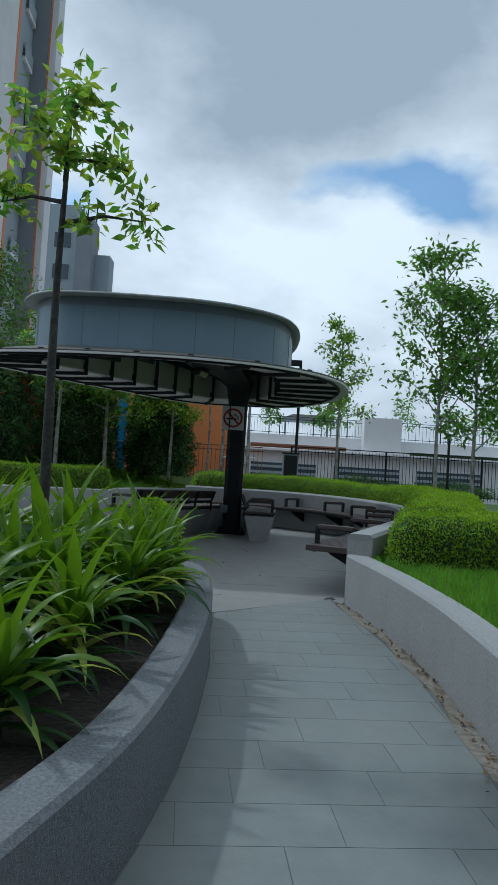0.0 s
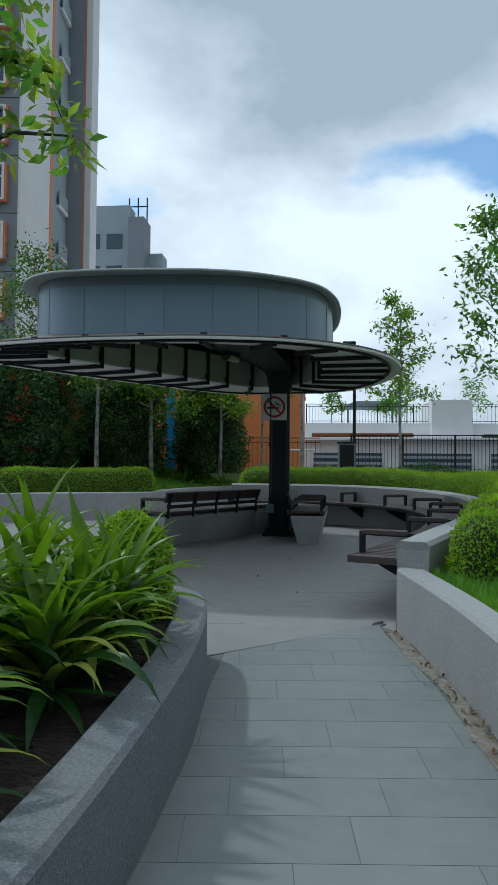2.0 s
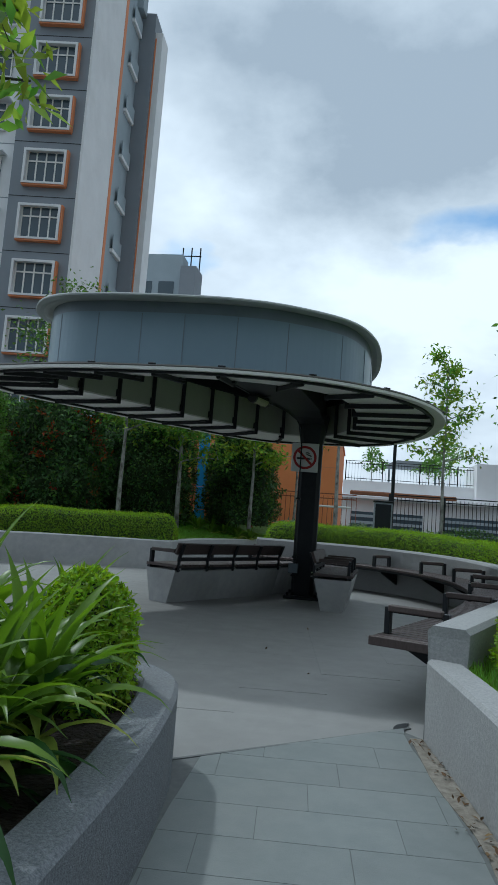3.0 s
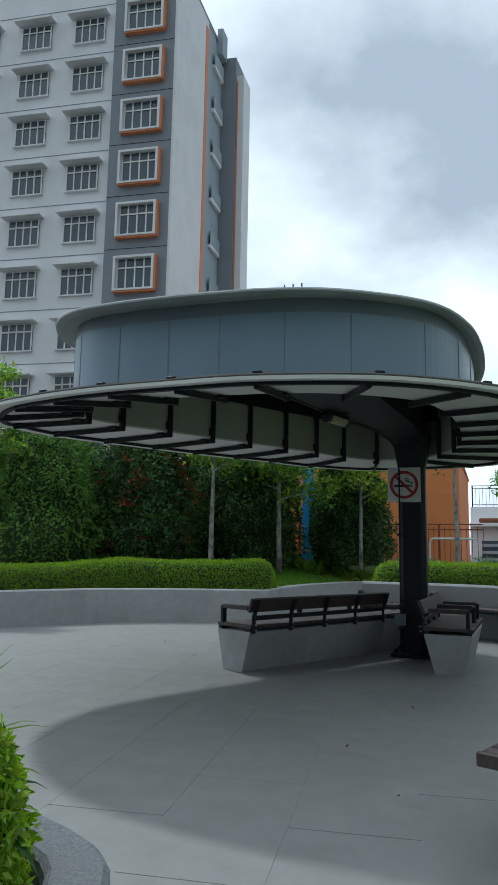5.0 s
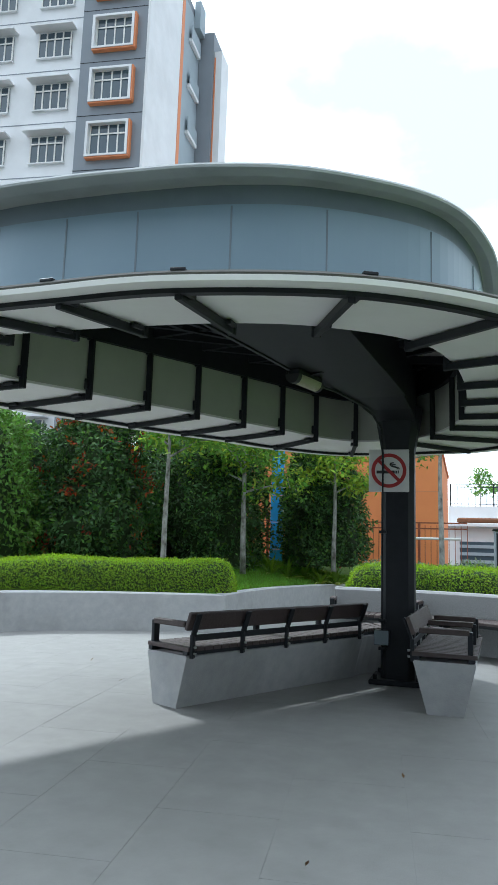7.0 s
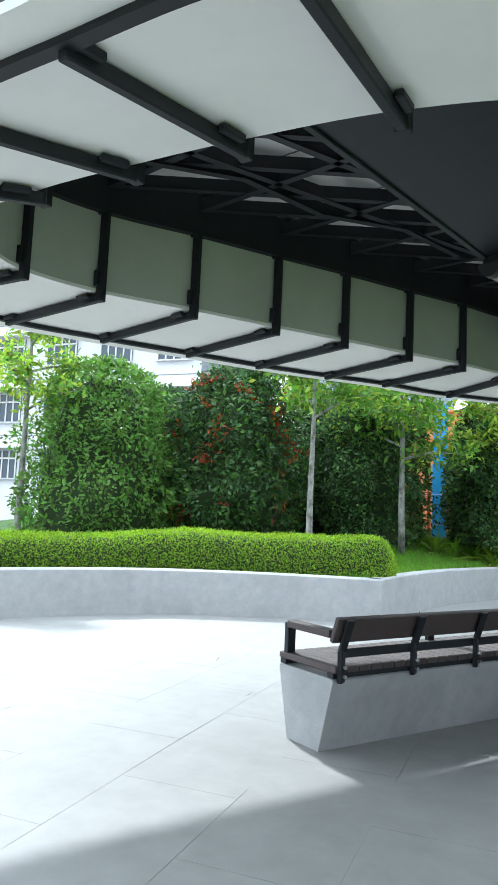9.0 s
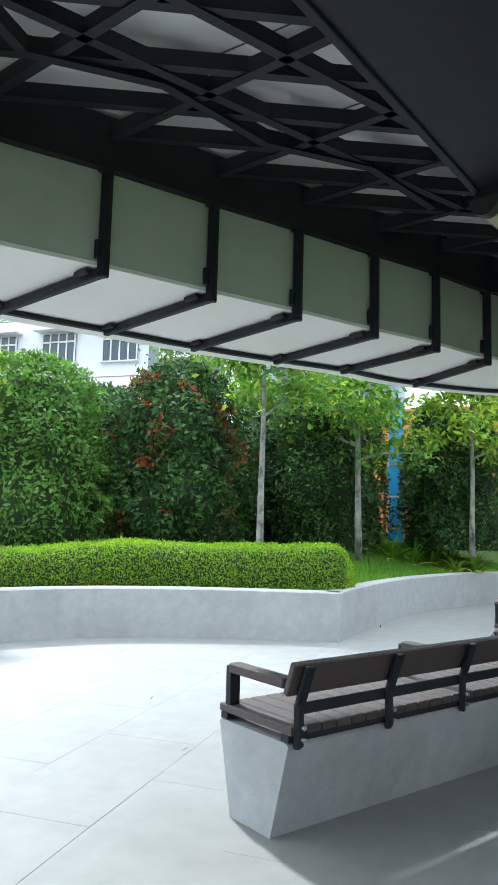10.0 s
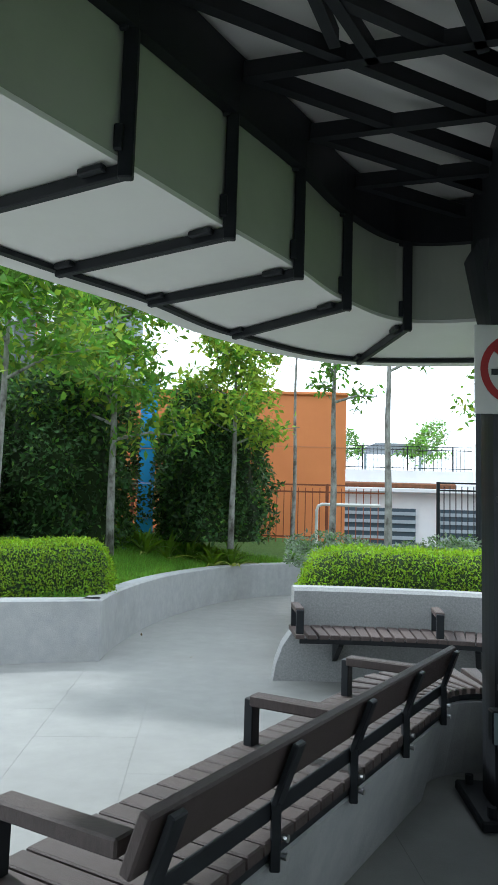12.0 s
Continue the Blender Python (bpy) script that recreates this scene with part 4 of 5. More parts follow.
# ---- hedges ----
def hedge(name, line, width, z0, top, label, density=7600, leaf=0.033, side=1):
    """A clipped hedge: rounded body along a line, skinned with thousands of small leaves."""
    h = thing(name, label, "hedge")
    nor = lefts(line)
    K = 14
    rings = []
    nmax = len(line)
    for i, (p, n) in enumerate(zip(line, nor)):
        e = min(i, nmax - 1 - i) * (line[1] - line[0]).length
        f = math.sqrt(max(0.0004, 1 - max(0, 1 - e / 0.3) ** 2))
        zb, zt = z0(p), top(p)
        c = p + n * width * 0.5 * side
        wv = 1 + 0.05 * noise.noise(Vector((p.x * 1.3, p.y * 1.3, 2)))
        rg = []
        for k in range(K + 1):
            a = math.pi * k / K
            ca, sa = math.cos(a), math.sin(a)
            ex = math.copysign(abs(ca) ** 0.45, ca) * width * 0.5 * f * wv
            ez = (abs(sa) ** 0.45) * (zt - zb) * (0.35 + 0.65 * f)
            rg.append((c.x + n.x * ex, c.y + n.y * ex, zb + ez + 0.025 * noise.noise(Vector((p.x * 2.5, p.y * 2.5, k * 0.4)))))
        rings.append(rg)
    V = np.array(rings).reshape(-1, 3)
    F = []
    for i in range(nmax - 1):
        for k in range(K):
            a = i * (K + 1) + k
            F.append((a, a + 1, a + K + 2, a + K + 1))
    F = np.array(F)
    q = V[F]
    cen = q.mean(1)
    nr = np.cross(q[:, 2] - q[:, 0], q[:, 3] - q[:, 1])
    area = np.linalg.norm(nr, axis=1) / 2
    nr = unit(nr)
    mid = np.array([(np.array(r[0]) + np.array(r[-1])) / 2 for r in rings])
    inward = mid[np.repeat(np.arange(nmax - 1), K)] - cen
    flip = (nr * inward).sum(1) > 0
    nr[flip] *= -1
    # solid body whose dark colour stands in for shade between the leaves
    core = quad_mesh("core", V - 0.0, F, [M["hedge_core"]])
    ob = mesh_part("core", core, h, label="inner core, coloured dark for the shade between leaves")
    ob.scale = (1, 1, 1)
    cnt = rng.poisson(area * density)
    idx = np.repeat(np.arange(len(F)), cnt)
    u, v = rng.random(len(idx))[:, None], rng.random(len(idx))[:, None]
    Q = q[idx]
    pts = (Q[:, 0] * (1 - u) + Q[:, 1] * u) * (1 - v) + (Q[:, 3] * (1 - u) + Q[:, 2] * u) * v
    out = nr[idx]
    lump = np.array([noise.noise(Vector(p * 7)) for p in pts[:: 1]]) if len(pts) < 60000 else rng.normal(0, 0.3, len(pts))
    pts = pts + out * (rng.normal(0.0, 0.018, len(pts)) + lump * 0.03)[:, None]
    up = out.copy(); up[:, 2] += 0.5
    me = leaf_mesh("leaves", pts, unit(up), leaf, [M["hedge"], M["hedge_dark"]], (0.82, 0.18), slim=0.42, droop=-0.35)
    tagged(mesh_part("leaves", me, h), kind="stuff")
    return h


far_hedge_line = spline([(-7.75, 11.0), (-7.4, 12.9), (-6.75, 14.5), (-6.0, 15.65), (-5.2, 16.35), (-4.2, 16.83), (-3.5, 17.12), (-2.98, 17.3)], 0.12)
hedge("far_hedge", far_hedge_line, 0.95, lambda p: 0.5, lambda p: 0.90 + 0.15 * min(1, max(0, (p.x + 6.4) / 0.9)) + 0.025 * math.sin(p.x * 1.7), "clipped yellow-green box hedge on a planter wall", side=1)
ring_pts = inner(BENCH_LINE, -0.30)
ring_line = [Vector((*p, 0)) for p in ring_pts]
hedge("ring_hedge", ring_line[3:-1], 0.75, lambda p: gz(p.y) + bench_wall_height(p) - 0.30, lambda p: gz(p.y) + bench_wall_height(p) + 0.27 + 0.03 * math.sin(p.y * 2), "long clipped green hedge behind the bench wall", density=6500, side=-1)
front_line = spline([(1.36, 7.2), (1.8, 7.0), (2.5, 7.05), (3.3, 7.4), (4.2, 8.1), (5.4, 9.2)], 0.12)
hedge("front_hedge", front_line, 1.0, lambda p: gz(p.y) + 0.3, lambda p: gz(p.y) + 0.88, "clipped light green hedge by the lawn", side=1)


# ---- grass ----
def grass(name, pts, label, h=0.10):
    n = len(pts)
    a = rng.uniform(0, 2 * np.pi, n)
    w = np.stack([np.cos(a), np.sin(a), np.zeros(n)], 1) * 0.006
    lean = np.stack([rng.normal(0, 0.035, n), rng.normal(0, 0.035, n), rng.uniform(0.5, 1.3, n) * h], 1)
    V = np.stack([pts - w, pts + w, pts + lean], 1).reshape(-1, 3)
    F = np.arange(n * 3).reshape(-1, 3)
    ob = mesh_part(name, quad_mesh(name, V, F, [M["grass"]]))
    return tagged(ob, label, "grass", kind="stuff")


def far_grass():
    n = 52000
    x, y = rng.uniform(-4.6, -1.4, n), rng.uniform(17.0, 23.8, n)
    line = np.array([(p.x, p.y) for p in PATH_LINE])
    edge = np.interp(y, line[:, 1], line[:, 0]) - 0.2
    k = x < edge
    x, y = x[k], y[k]
    z = np.array([far_lawn_height(a, b) for a, b in zip(x, y)])
    grass("far_grass", np.stack([x, y, z], 1), "fresh green lawn grass below young trees")


far_grass()
n = 42000
x, y = rng.uniform(1.3, 4.2, n), rng.uniform(3.0, 8.0, n)
k = x > np.interp(y, [p[1] for p in RIGHT_EDGE], [p[0] for p in RIGHT_EDGE]) + 0.2
x, y = x[k], y[k]
grass("walk_grass", np.stack([x, y, np.array([gz(b) + 0.39 for b in y])], 1), "lush green grass behind the walk wall", 0.09)


# ---- strap-leaved plants ----
def strap_mesh(name, length, width, rise, bend, mat, seed):
    r = random.Random(seed)
    bm = bmesh.new()
    N = 8
    rows = []
    ang, x, z = rise, 0.0, 0.0
    tw = r.uniform(-0.4, 0.4)
    for k in range(N + 1):
        t = k / N
        w = width * (0.55 + 0.9 * math.sin(math.pi * min(1, t * 0.9 + 0.18))) * (1 - t ** 4) * 0.5 + 0.0006
        sd = Vector((-math.sin(ang) * math.sin(tw * t), math.cos(tw * t), math.cos(ang) * math.sin(tw * t)))
        c = Vector((x, 0, z))
        fold = Vector((-math.sin(ang), 0, math.cos(ang))) * w * 0.35
        rows.append([bm.verts.new(c + sd * w + fold), bm.verts.new(c), bm.verts.new(c - sd * w + fold)])
        x += math.cos(ang) * length / N
        z += math.sin(ang) * length / N
        ang -= bend / N * (0.4 + 1.5 * t)
    for a, b in zip(rows, rows[1:]):
        bm.faces.new((a[0], a[1], b[1], b[0])); bm.faces.new((a[1], a[2], b[2], b[1]))
    me = bpy.data.meshes.new(name)
    bm.to_mesh(me); bm.free()
    me.materials.append(mat)
    me.shade_smooth()
    return me


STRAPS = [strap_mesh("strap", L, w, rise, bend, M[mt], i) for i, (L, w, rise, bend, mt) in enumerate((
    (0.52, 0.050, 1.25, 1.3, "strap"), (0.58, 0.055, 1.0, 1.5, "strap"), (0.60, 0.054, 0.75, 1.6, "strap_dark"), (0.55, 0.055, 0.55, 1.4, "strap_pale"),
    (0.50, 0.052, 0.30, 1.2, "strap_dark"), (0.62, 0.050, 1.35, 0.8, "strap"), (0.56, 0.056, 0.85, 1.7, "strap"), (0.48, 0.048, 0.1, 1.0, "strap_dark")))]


def strap_plant(at, size, seed, dark=False):
    r = random.Random(seed)
    pl = thing("strap_leaf_plant", "glossy green strap-leaved plant with yellowish arching leaves in a planter", "plant", "strap plants in the planter", at=at)
    part("stem", tube(bmesh.new(), [(0, 0, -0.1), (0, 0, 0.12), (0.01, 0, 0.24)], [0.03, 0.03, 0.02], 7), M["hedge_core"], pl)
    n = 44
    for k in range(n):
        t = k / n
        # lower leaves mostly take the shade-darkened green; dark plants get more of it
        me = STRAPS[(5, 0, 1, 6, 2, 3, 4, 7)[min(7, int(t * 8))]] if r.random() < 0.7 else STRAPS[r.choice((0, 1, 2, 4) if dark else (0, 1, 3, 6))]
        s = size * r.uniform(0.8, 1.15)
        m = Matrix.Rotation(k * 2.39996 + r.uniform(-0.25, 0.25), 4, "Z") @ Matrix.Translation((0.015, 0, 0.27 - 0.2 * t)) @ Matrix.Rotation(r.uniform(-0.2, 0.2), 4, "Y") @ Matrix.Diagonal((s, s, s, 1))
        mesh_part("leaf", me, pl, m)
    return pl


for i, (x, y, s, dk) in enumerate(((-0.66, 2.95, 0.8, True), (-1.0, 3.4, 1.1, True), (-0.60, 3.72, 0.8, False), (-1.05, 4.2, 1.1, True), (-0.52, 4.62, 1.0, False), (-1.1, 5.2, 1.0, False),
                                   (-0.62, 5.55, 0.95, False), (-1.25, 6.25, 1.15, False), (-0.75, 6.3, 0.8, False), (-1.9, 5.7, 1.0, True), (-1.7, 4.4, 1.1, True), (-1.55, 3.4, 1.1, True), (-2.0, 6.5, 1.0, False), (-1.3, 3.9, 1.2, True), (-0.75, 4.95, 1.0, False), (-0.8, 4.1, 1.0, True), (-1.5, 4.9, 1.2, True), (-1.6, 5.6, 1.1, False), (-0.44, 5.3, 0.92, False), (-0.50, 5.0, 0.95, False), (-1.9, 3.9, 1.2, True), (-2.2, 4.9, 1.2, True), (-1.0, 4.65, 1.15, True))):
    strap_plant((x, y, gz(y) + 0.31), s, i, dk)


# ---- shrubs and trees ----
def leaf_bush(name, at, radius, height, leaf, count, mats, mix, label, category="shrub", seed=0, wob=0.42, core=True):
    b = thing(name, label, category, at=at)
    r = np.random.default_rng(seed)
    n = count
    d = unit(r.normal(0, 1, (n, 3)))
    d[:, 2] = np.abs(d[:, 2]) * 1.0 - 0.15 * (r.random(n) < 0.35)
    ph = np.arctan2(d[:, 1], d[:, 0])
    lump = 1 + wob * np.array([noise.noise(Vector((a[0] * 2.3 + seed, a[1] * 2.3, a[2] * 3.5))) for a in d]) + wob * 0.5 * np.array([noise.noise(Vector((a[0] * 6 + seed, a[1] * 6, a[2] * 8))) for a in d])
    depth = 1 - np.abs(r.normal(0, 0.09, n))
    # upright egg: widest low down
    zz = (np.clip(d[:, 2], -0.2, 1)) ** 1 * height
    prof = np.sqrt(np.clip(1 - (np.clip(d[:, 2], 0, 1)) ** 3.2, 0.0, 1))
    hor = unit(np.stack([d[:, 0], d[:, 1], np.zeros(n)], 1) + 1e-6)
    hh = r.random(n) ** 0.85
    rad = radius * np.sqrt(np.clip(1 - hh ** 3.4, 0.02, 1)) * (0.86 + 0.14 * np.clip(hh / 0.2, 0, 1))
    lum2 = 1 + wob * np.array([noise.noise(Vector((math.cos(a) * 1.6 + seed, math.sin(a) * 1.6, h * height * 1.1))) for a, h in zip(ph, hh)]) + wob * 0.7 * np.array([noise.noise(Vector((math.cos(a) * 4.5, math.sin(a) * 4.5 + seed, h * height * 3))) for a, h in zip(ph, hh)])
    P = hor * (rad * lum2 * depth)[:, None]
    P[:, 2] = hh * height * (0.97 + 0.05 * r.random(n))
    out = hor.copy(); out[:, 2] = 0.15 + hh ** 2
    me = leaf_mesh("foliage", P, unit(out), leaf, [M[m] for m in mats[:2]], (mix[0] / (mix[0] + mix[1]), mix[1] / (mix[0] + mix[1])), slim=0.48, droop=0.1)
    tagged(mesh_part("foliage", me, b), kind="stuff")
    if len(mats) > 2:
        # young leaves sit in loose tufts near the outside
        k = np.array([noise.noise(Vector(p * 2.1 + np.array([seed, 0, 0]))) for p in P]) > 0.36
        k &= r.random(n) < 0.55
        Q = P[k] * np.array([1.05, 1.05, 1.0])
        tagged(mesh_part("young_leaves", leaf_mesh("young_leaves", Q, unit(out[k]), leaf * 0.9, [M[mats[2]]], None, slim=0.4, droop=-0.2), b, label="coppery red young leaves"), kind="stuff")
    # closed shell below the leaves, dark in place of the bush's inner shade
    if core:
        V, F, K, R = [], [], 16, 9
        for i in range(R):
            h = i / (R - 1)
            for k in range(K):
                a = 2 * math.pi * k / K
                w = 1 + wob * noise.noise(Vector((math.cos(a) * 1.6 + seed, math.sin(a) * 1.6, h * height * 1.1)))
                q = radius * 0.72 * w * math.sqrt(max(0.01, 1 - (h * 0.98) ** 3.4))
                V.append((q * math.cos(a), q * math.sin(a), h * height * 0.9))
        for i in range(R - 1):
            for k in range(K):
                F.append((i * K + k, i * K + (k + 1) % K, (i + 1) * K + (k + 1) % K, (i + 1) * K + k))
        mesh_part("core", quad_mesh("core", V, F, [M["hedge_core"]]), b, label="inner shell, coloured dark for the shade between leaves")
    return b


leaf_bush("nose_shrub", (-0.60, 6.12, gz(6.2) + 0.3), 0.28, 0.64, 0.035, 8000, ["hedge", "hedge_dark"], (0.8, 0.2), "rounded light green shrub at the planter's end", seed=3, wob=0.3)
leaf_bush("green_shrub", (-8.45, 17.7, 0.5), 1.35, 3.45, 0.10, 15000, ["mid_leaf", "tree_leaf"], (0.7, 0.3), "tall dense bright green shrub behind the hedge", seed=11)
leaf_bush("red_tipped_shrub", (-6.75, 19.5, 0.6), 1.3, 3.5, 0.11, 15000, ["dark_leaf", "mid_leaf", "red_leaf"], (0.76, 0.20, 0.04), "tall dark green shrub with coppery red young leaves", seed=12)
leaf_bush("dark_shrub", (-5.0, 21.6, 0.8), 1.15, 3.2, 0.10, 12000, ["dark_leaf", "mid_leaf"], (0.85, 0.15), "tall dark green evergreen shrub", seed=13)
leaf_bush("dark_shrub", (-4.55, 23.2, 0.85), 0.5, 3.1, 0.10, 6000, ["dark_leaf", "mid_leaf"], (0.75, 0.25), "slim dark green shrub before a blue tarpaulin", seed=18, wob=0.55, core=False)
leaf_bush("dark_shrub", (-3.2, 23.4, 0.9), 0.5, 3.0, 0.10, 5000, ["dark_leaf", "mid_leaf"], (0.7, 0.3), "slim dark green shrub before a blue tarpaulin", seed=19, wob=0.55)
leaf_bush("dark_shrub", (-3.48, 23.75, 0.85), 0.34, 2.7, 0.10, 4500, ["dark_leaf", "mid_leaf"], (0.75, 0.25), "slim dark green shrub before a blue tarpaulin", seed=41, wob=0.5)
leaf_bush("dark_shrub", (-2.62, 22.9, 0.95), 0.95, 2.55, 0.10, 11000, ["dark_leaf", "mid_leaf"], (0.8, 0.2), "rounded dark green shrub before an orange wall", seed=15)
leaf_bush("green_shrub", (-12.4, 16.0, 0.5), 1.4, 3.3, 0.11, 9000, ["mid_leaf", "dark_leaf"], (0.6, 0.4), "tall dense bright green shrub behind the hedge", seed=16)
leaf_bush("dark_shrub", (-6.3, 22.4, 0.7), 1.15, 3.2, 0.12, 9000, ["dark_leaf", "mid_leaf"], (0.8, 0.2), "tall dark green evergreen shrub", seed=35)
leaf_bush("dark_shrub", (-9.3, 20.5, 0.6), 1.6, 3.4, 0.12, 9000, ["dark_leaf", "mid_leaf"], (0.8, 0.2), "tall dark green evergreen shrub", seed=17)


def tree(name, at, height, crown_from, spread, trunk_r, leaf, count, mats, mix, label, seed, lean=(0, 0), limbs=9, up=0.9, tips=5, bark="bark"):
    t = thing(name, label, "tree", at=at)
    r = random.Random(seed)
    R = np.random.default_rng(seed)
    pts = [(lean[0] * k / 8 + 0.014 * height / 5 * math.sin(k * 1.3 + seed), lean[1] * k / 8 + 0.01 * math.cos(k * 1.7 + seed), height * 0.97 * k / 8 - (0.15 if k == 0 else 0)) for k in range(9)]
    bm = tube(bmesh.new(), pts, [trunk_r * 0.78 * (1.0 if k == 0 else 1 - 0.095 * k) for k in range(9)], 9)
    part("trunk", bm, M[bark], t, smooth=True)
    bm = bmesh.new()
    spots, outs = [], []
    for k in range(limbs):
        f = crown_from + (1 - crown_from) * (k + 0.5) / limbs * 0.95
        z = f * height
        base = Vector((lean[0] * f, lean[1] * f, z))
        a = k * 2.4 + r.uniform(-0.5, 0.5)
        L = spread * (1.15 - 0.75 * (f - crown_from) / (1 - crown_from)) * r.uniform(0.75, 1.15)
        tip = base + Vector((math.cos(a) * L, math.sin(a) * L, L * up * r.uniform(0.5, 1.1)))
        mid = base.lerp(tip, 0.5) + Vector((0, 0, 0.08 * L))
        tube(bm, [base, mid, tip], [trunk_r * 0.32, trunk_r * 0.2, trunk_r * 0.07], 5)
        for j in range(tips):
            g = r.uniform(0.3, 1.0)
            p = (base.lerp(mid, g * 2) if g < 0.5 else mid.lerp(tip, g * 2 - 1))
            e = p + Vector((r.gauss(0, 0.17), r.gauss(0, 0.17), r.gauss(0.05, 0.14))) * spread
            tube(bm, [p, e], [trunk_r * 0.09, trunk_r * 0.03], 4)
            for q in range(2):
                spots.append(p.lerp(e, 0.5 + 0.5 * q)); outs.append((e - p).normalized())
    tagged(part("branch_work", bm, M[bark], t), kind="stuff")
    spots, outs = np.array(spots), np.array(outs)
    i = R.integers(0, len(spots), count)
    P = spots[i] + R.normal(0, 1, (count, 3)) * spread * np.array([0.14, 0.14, 0.11])
    me = leaf_mesh("foliage", P, unit(outs[i] * 0.4 + R.normal(0, 0.6, (count, 3)) + np.array([0, 0, 0.7])), leaf, [M[m] for m in mats], mix, slim=0.42, droop=0.5)
    tagged(mesh_part("foliage", me, t), kind="stuff")
    return t


tree("young_tree", (-1.15, 5.06, gz(5.06) + 0.3), 3.42, 0.70, 0.46, 0.056, 0.10, 760, ["tree_leaf", "lime_leaf"], (0.4, 0.6), "slender young tree with bare top and drooping pale leaves", 5, lean=(-0.01, 0.0), limbs=7, up=0.12, tips=4, bark="bark_dark")
tree("garden_tree", (-4.63, 18.2, 0.62), 4.5, 0.48, 1.15, 0.075, 0.15, 4200, ["tree_leaf", "lime_leaf"], (0.75, 0.25), "young tree with lichened trunk and fresh green leaves", 21, lean=(0, 0), limbs=10, up=0.25)
tree("garden_tree", (-3.92, 20.75, 0.9), 4.4, 0.33, 1.2, 0.085, 0.15, 4800, ["tree_leaf", "lime_leaf"], (0.7, 0.3), "young tree with lichened trunk and fresh green leaves", 22, lean=(-0.1, 0), limbs=12, up=0.25)
tree("garden_tree", (-2.22, 22.0, 1.0), 3.7, 0.4, 0.95, 0.07, 0.14, 3600, ["lime_leaf", "tree_leaf"], (0.7, 0.3), "young tree with yellowish green leaves on the lawn", 23, limbs=11, up=0.3)
tree("garden_tree", (-0.63, 21.0, 0.7), 4.3, 0.55, 0.55, 0.075, 0.12, 700, ["tree_leaf", "mid_leaf"], (0.6, 0.4), "slender young tree beside the hedge", 24, limbs=10, up=0.3)
tree("garden_tree", (0.11, 20.4, 0.7), 4.4, 0.62, 0.5, 0.08, 0.12, 500, ["tree_leaf", "mid_leaf"], (0.6, 0.4), "slender young tree with a grey trunk", 25, limbs=8, up=0.3)
tree("fence_tree", (2.92, 23.0, 0.7), 5.4, 0.42, 0.95, 0.07, 0.15, 1900, ["tree_leaf", "lime_leaf"], (0.6, 0.4), "slim street tree with an airy pale green crown by the fence", 26, limbs=13, up=0.3)
tree("fence_tree", (5.0, 19.0, 0.5), 6.6, 0.3, 1.3, 0.075, 0.18, 2600, ["mid_leaf", "tree_leaf"], (0.6, 0.4), "tall young tree with upswept leafy branches", 27, limbs=15, up=1.3)
tree("fence_tree", (5.9, 18.8, 0.5), 5.6, 0.25, 1.25, 0.075, 0.17, 3800, ["mid_leaf", "tree_leaf"], (0.5, 0.5), "tall young tree with upswept leafy branches", 28, limbs=15, up=1.0)
tree("garden_tree", (-8.6, 24.5, 0.5), 7.3, 0.4, 2.0, 0.12, 0.16, 3800, ["mid_leaf", "tree_leaf"], (0.7, 0.3), "taller leafy tree rising behind the shrubs", 29, limbs=16, up=0.5)
tree("garden_tree", (-1.2, 24.0, 0.6), 5.6, 0.7, 0.8, 0.06, 0.14, 500, ["mid_leaf", "tree_leaf"], (0.7, 0.3), "slim tree showing over the pavilion roof", 30, limbs=9, up=0.8)
tree("corner_tree", (-10.5, 12.6, 0.4), 5.0, 0.35, 1.6, 0.09, 0.13, 2200, ["tree_leaf", "mid_leaf"], (0.6, 0.4), "leafy tree standing in the bed beside the plaza", 31, limbs=13, up=0.4)

tree("garden_tree", (-9.15, 16.5, 0.5), 4.6, 0.5, 0.9, 0.085, 0.14, 1900, ["lime_leaf", "tree_leaf"], (0.6, 0.4), "young tree with lichened trunk and fresh green leaves", 33, limbs=10, up=0.3)

# lilies at the lawn's edge and silvery groundcover
r_l = random.Random(4)
for k in range(9):
    x = -4.3 + k * 0.26 + r_l.uniform(-0.1, 0.1)
    y = 21.9 + r_l.uniform(-0.35, 0.3) + 0.06 * k
    pl = thing("lily_clump", "clump of arching green lily leaves at the lawn's edge", "plant", "lilies below the trees", at=(x, y, far_lawn_height(x, y) - 0.03))
    for j in range(16):
        s = r_l.uniform(0.7, 1.1)
        mesh_part("leaf", STRAPS[r_l.choice((0, 1, 3, 5, 6))], pl, Matrix.Rotation(j * 2.4 + r_l.uniform(-0.3, 0.3), 4, "Z") @ Matrix.Diagonal((s, s, s, 1)))


def groundcover(name, x0, x1, y0, y1, z, h, mats, mix, label, count=9000):
    n = count
    P = np.stack([rng.uniform(x0, x1, n), rng.uniform(y0, y1, n), np.zeros(n)], 1)
    P[:, 2] = z + h * (0.4 + 0.6 * rng.random(n)) * (0.75 + 0.35 * np.sin(P[:, 0] * 2.1) * np.sin(P[:, 1] * 3))
    ob = mesh_part(name, leaf_mesh(name, P, np.tile(np.array([[0, 0, 1.0]]), (n, 1)), 0.07, [M[m] for m in mats], mix))
    return tagged(ob, label, "groundcover", kind="stuff")


groundcover("silvery_groundcover", -1.3, 2.0, 19.2, 20.6, 0.66, 0.5, ["grey_leaf", "mid_leaf"], (0.8, 0.2), "silvery grey-green groundcover behind the hedge")
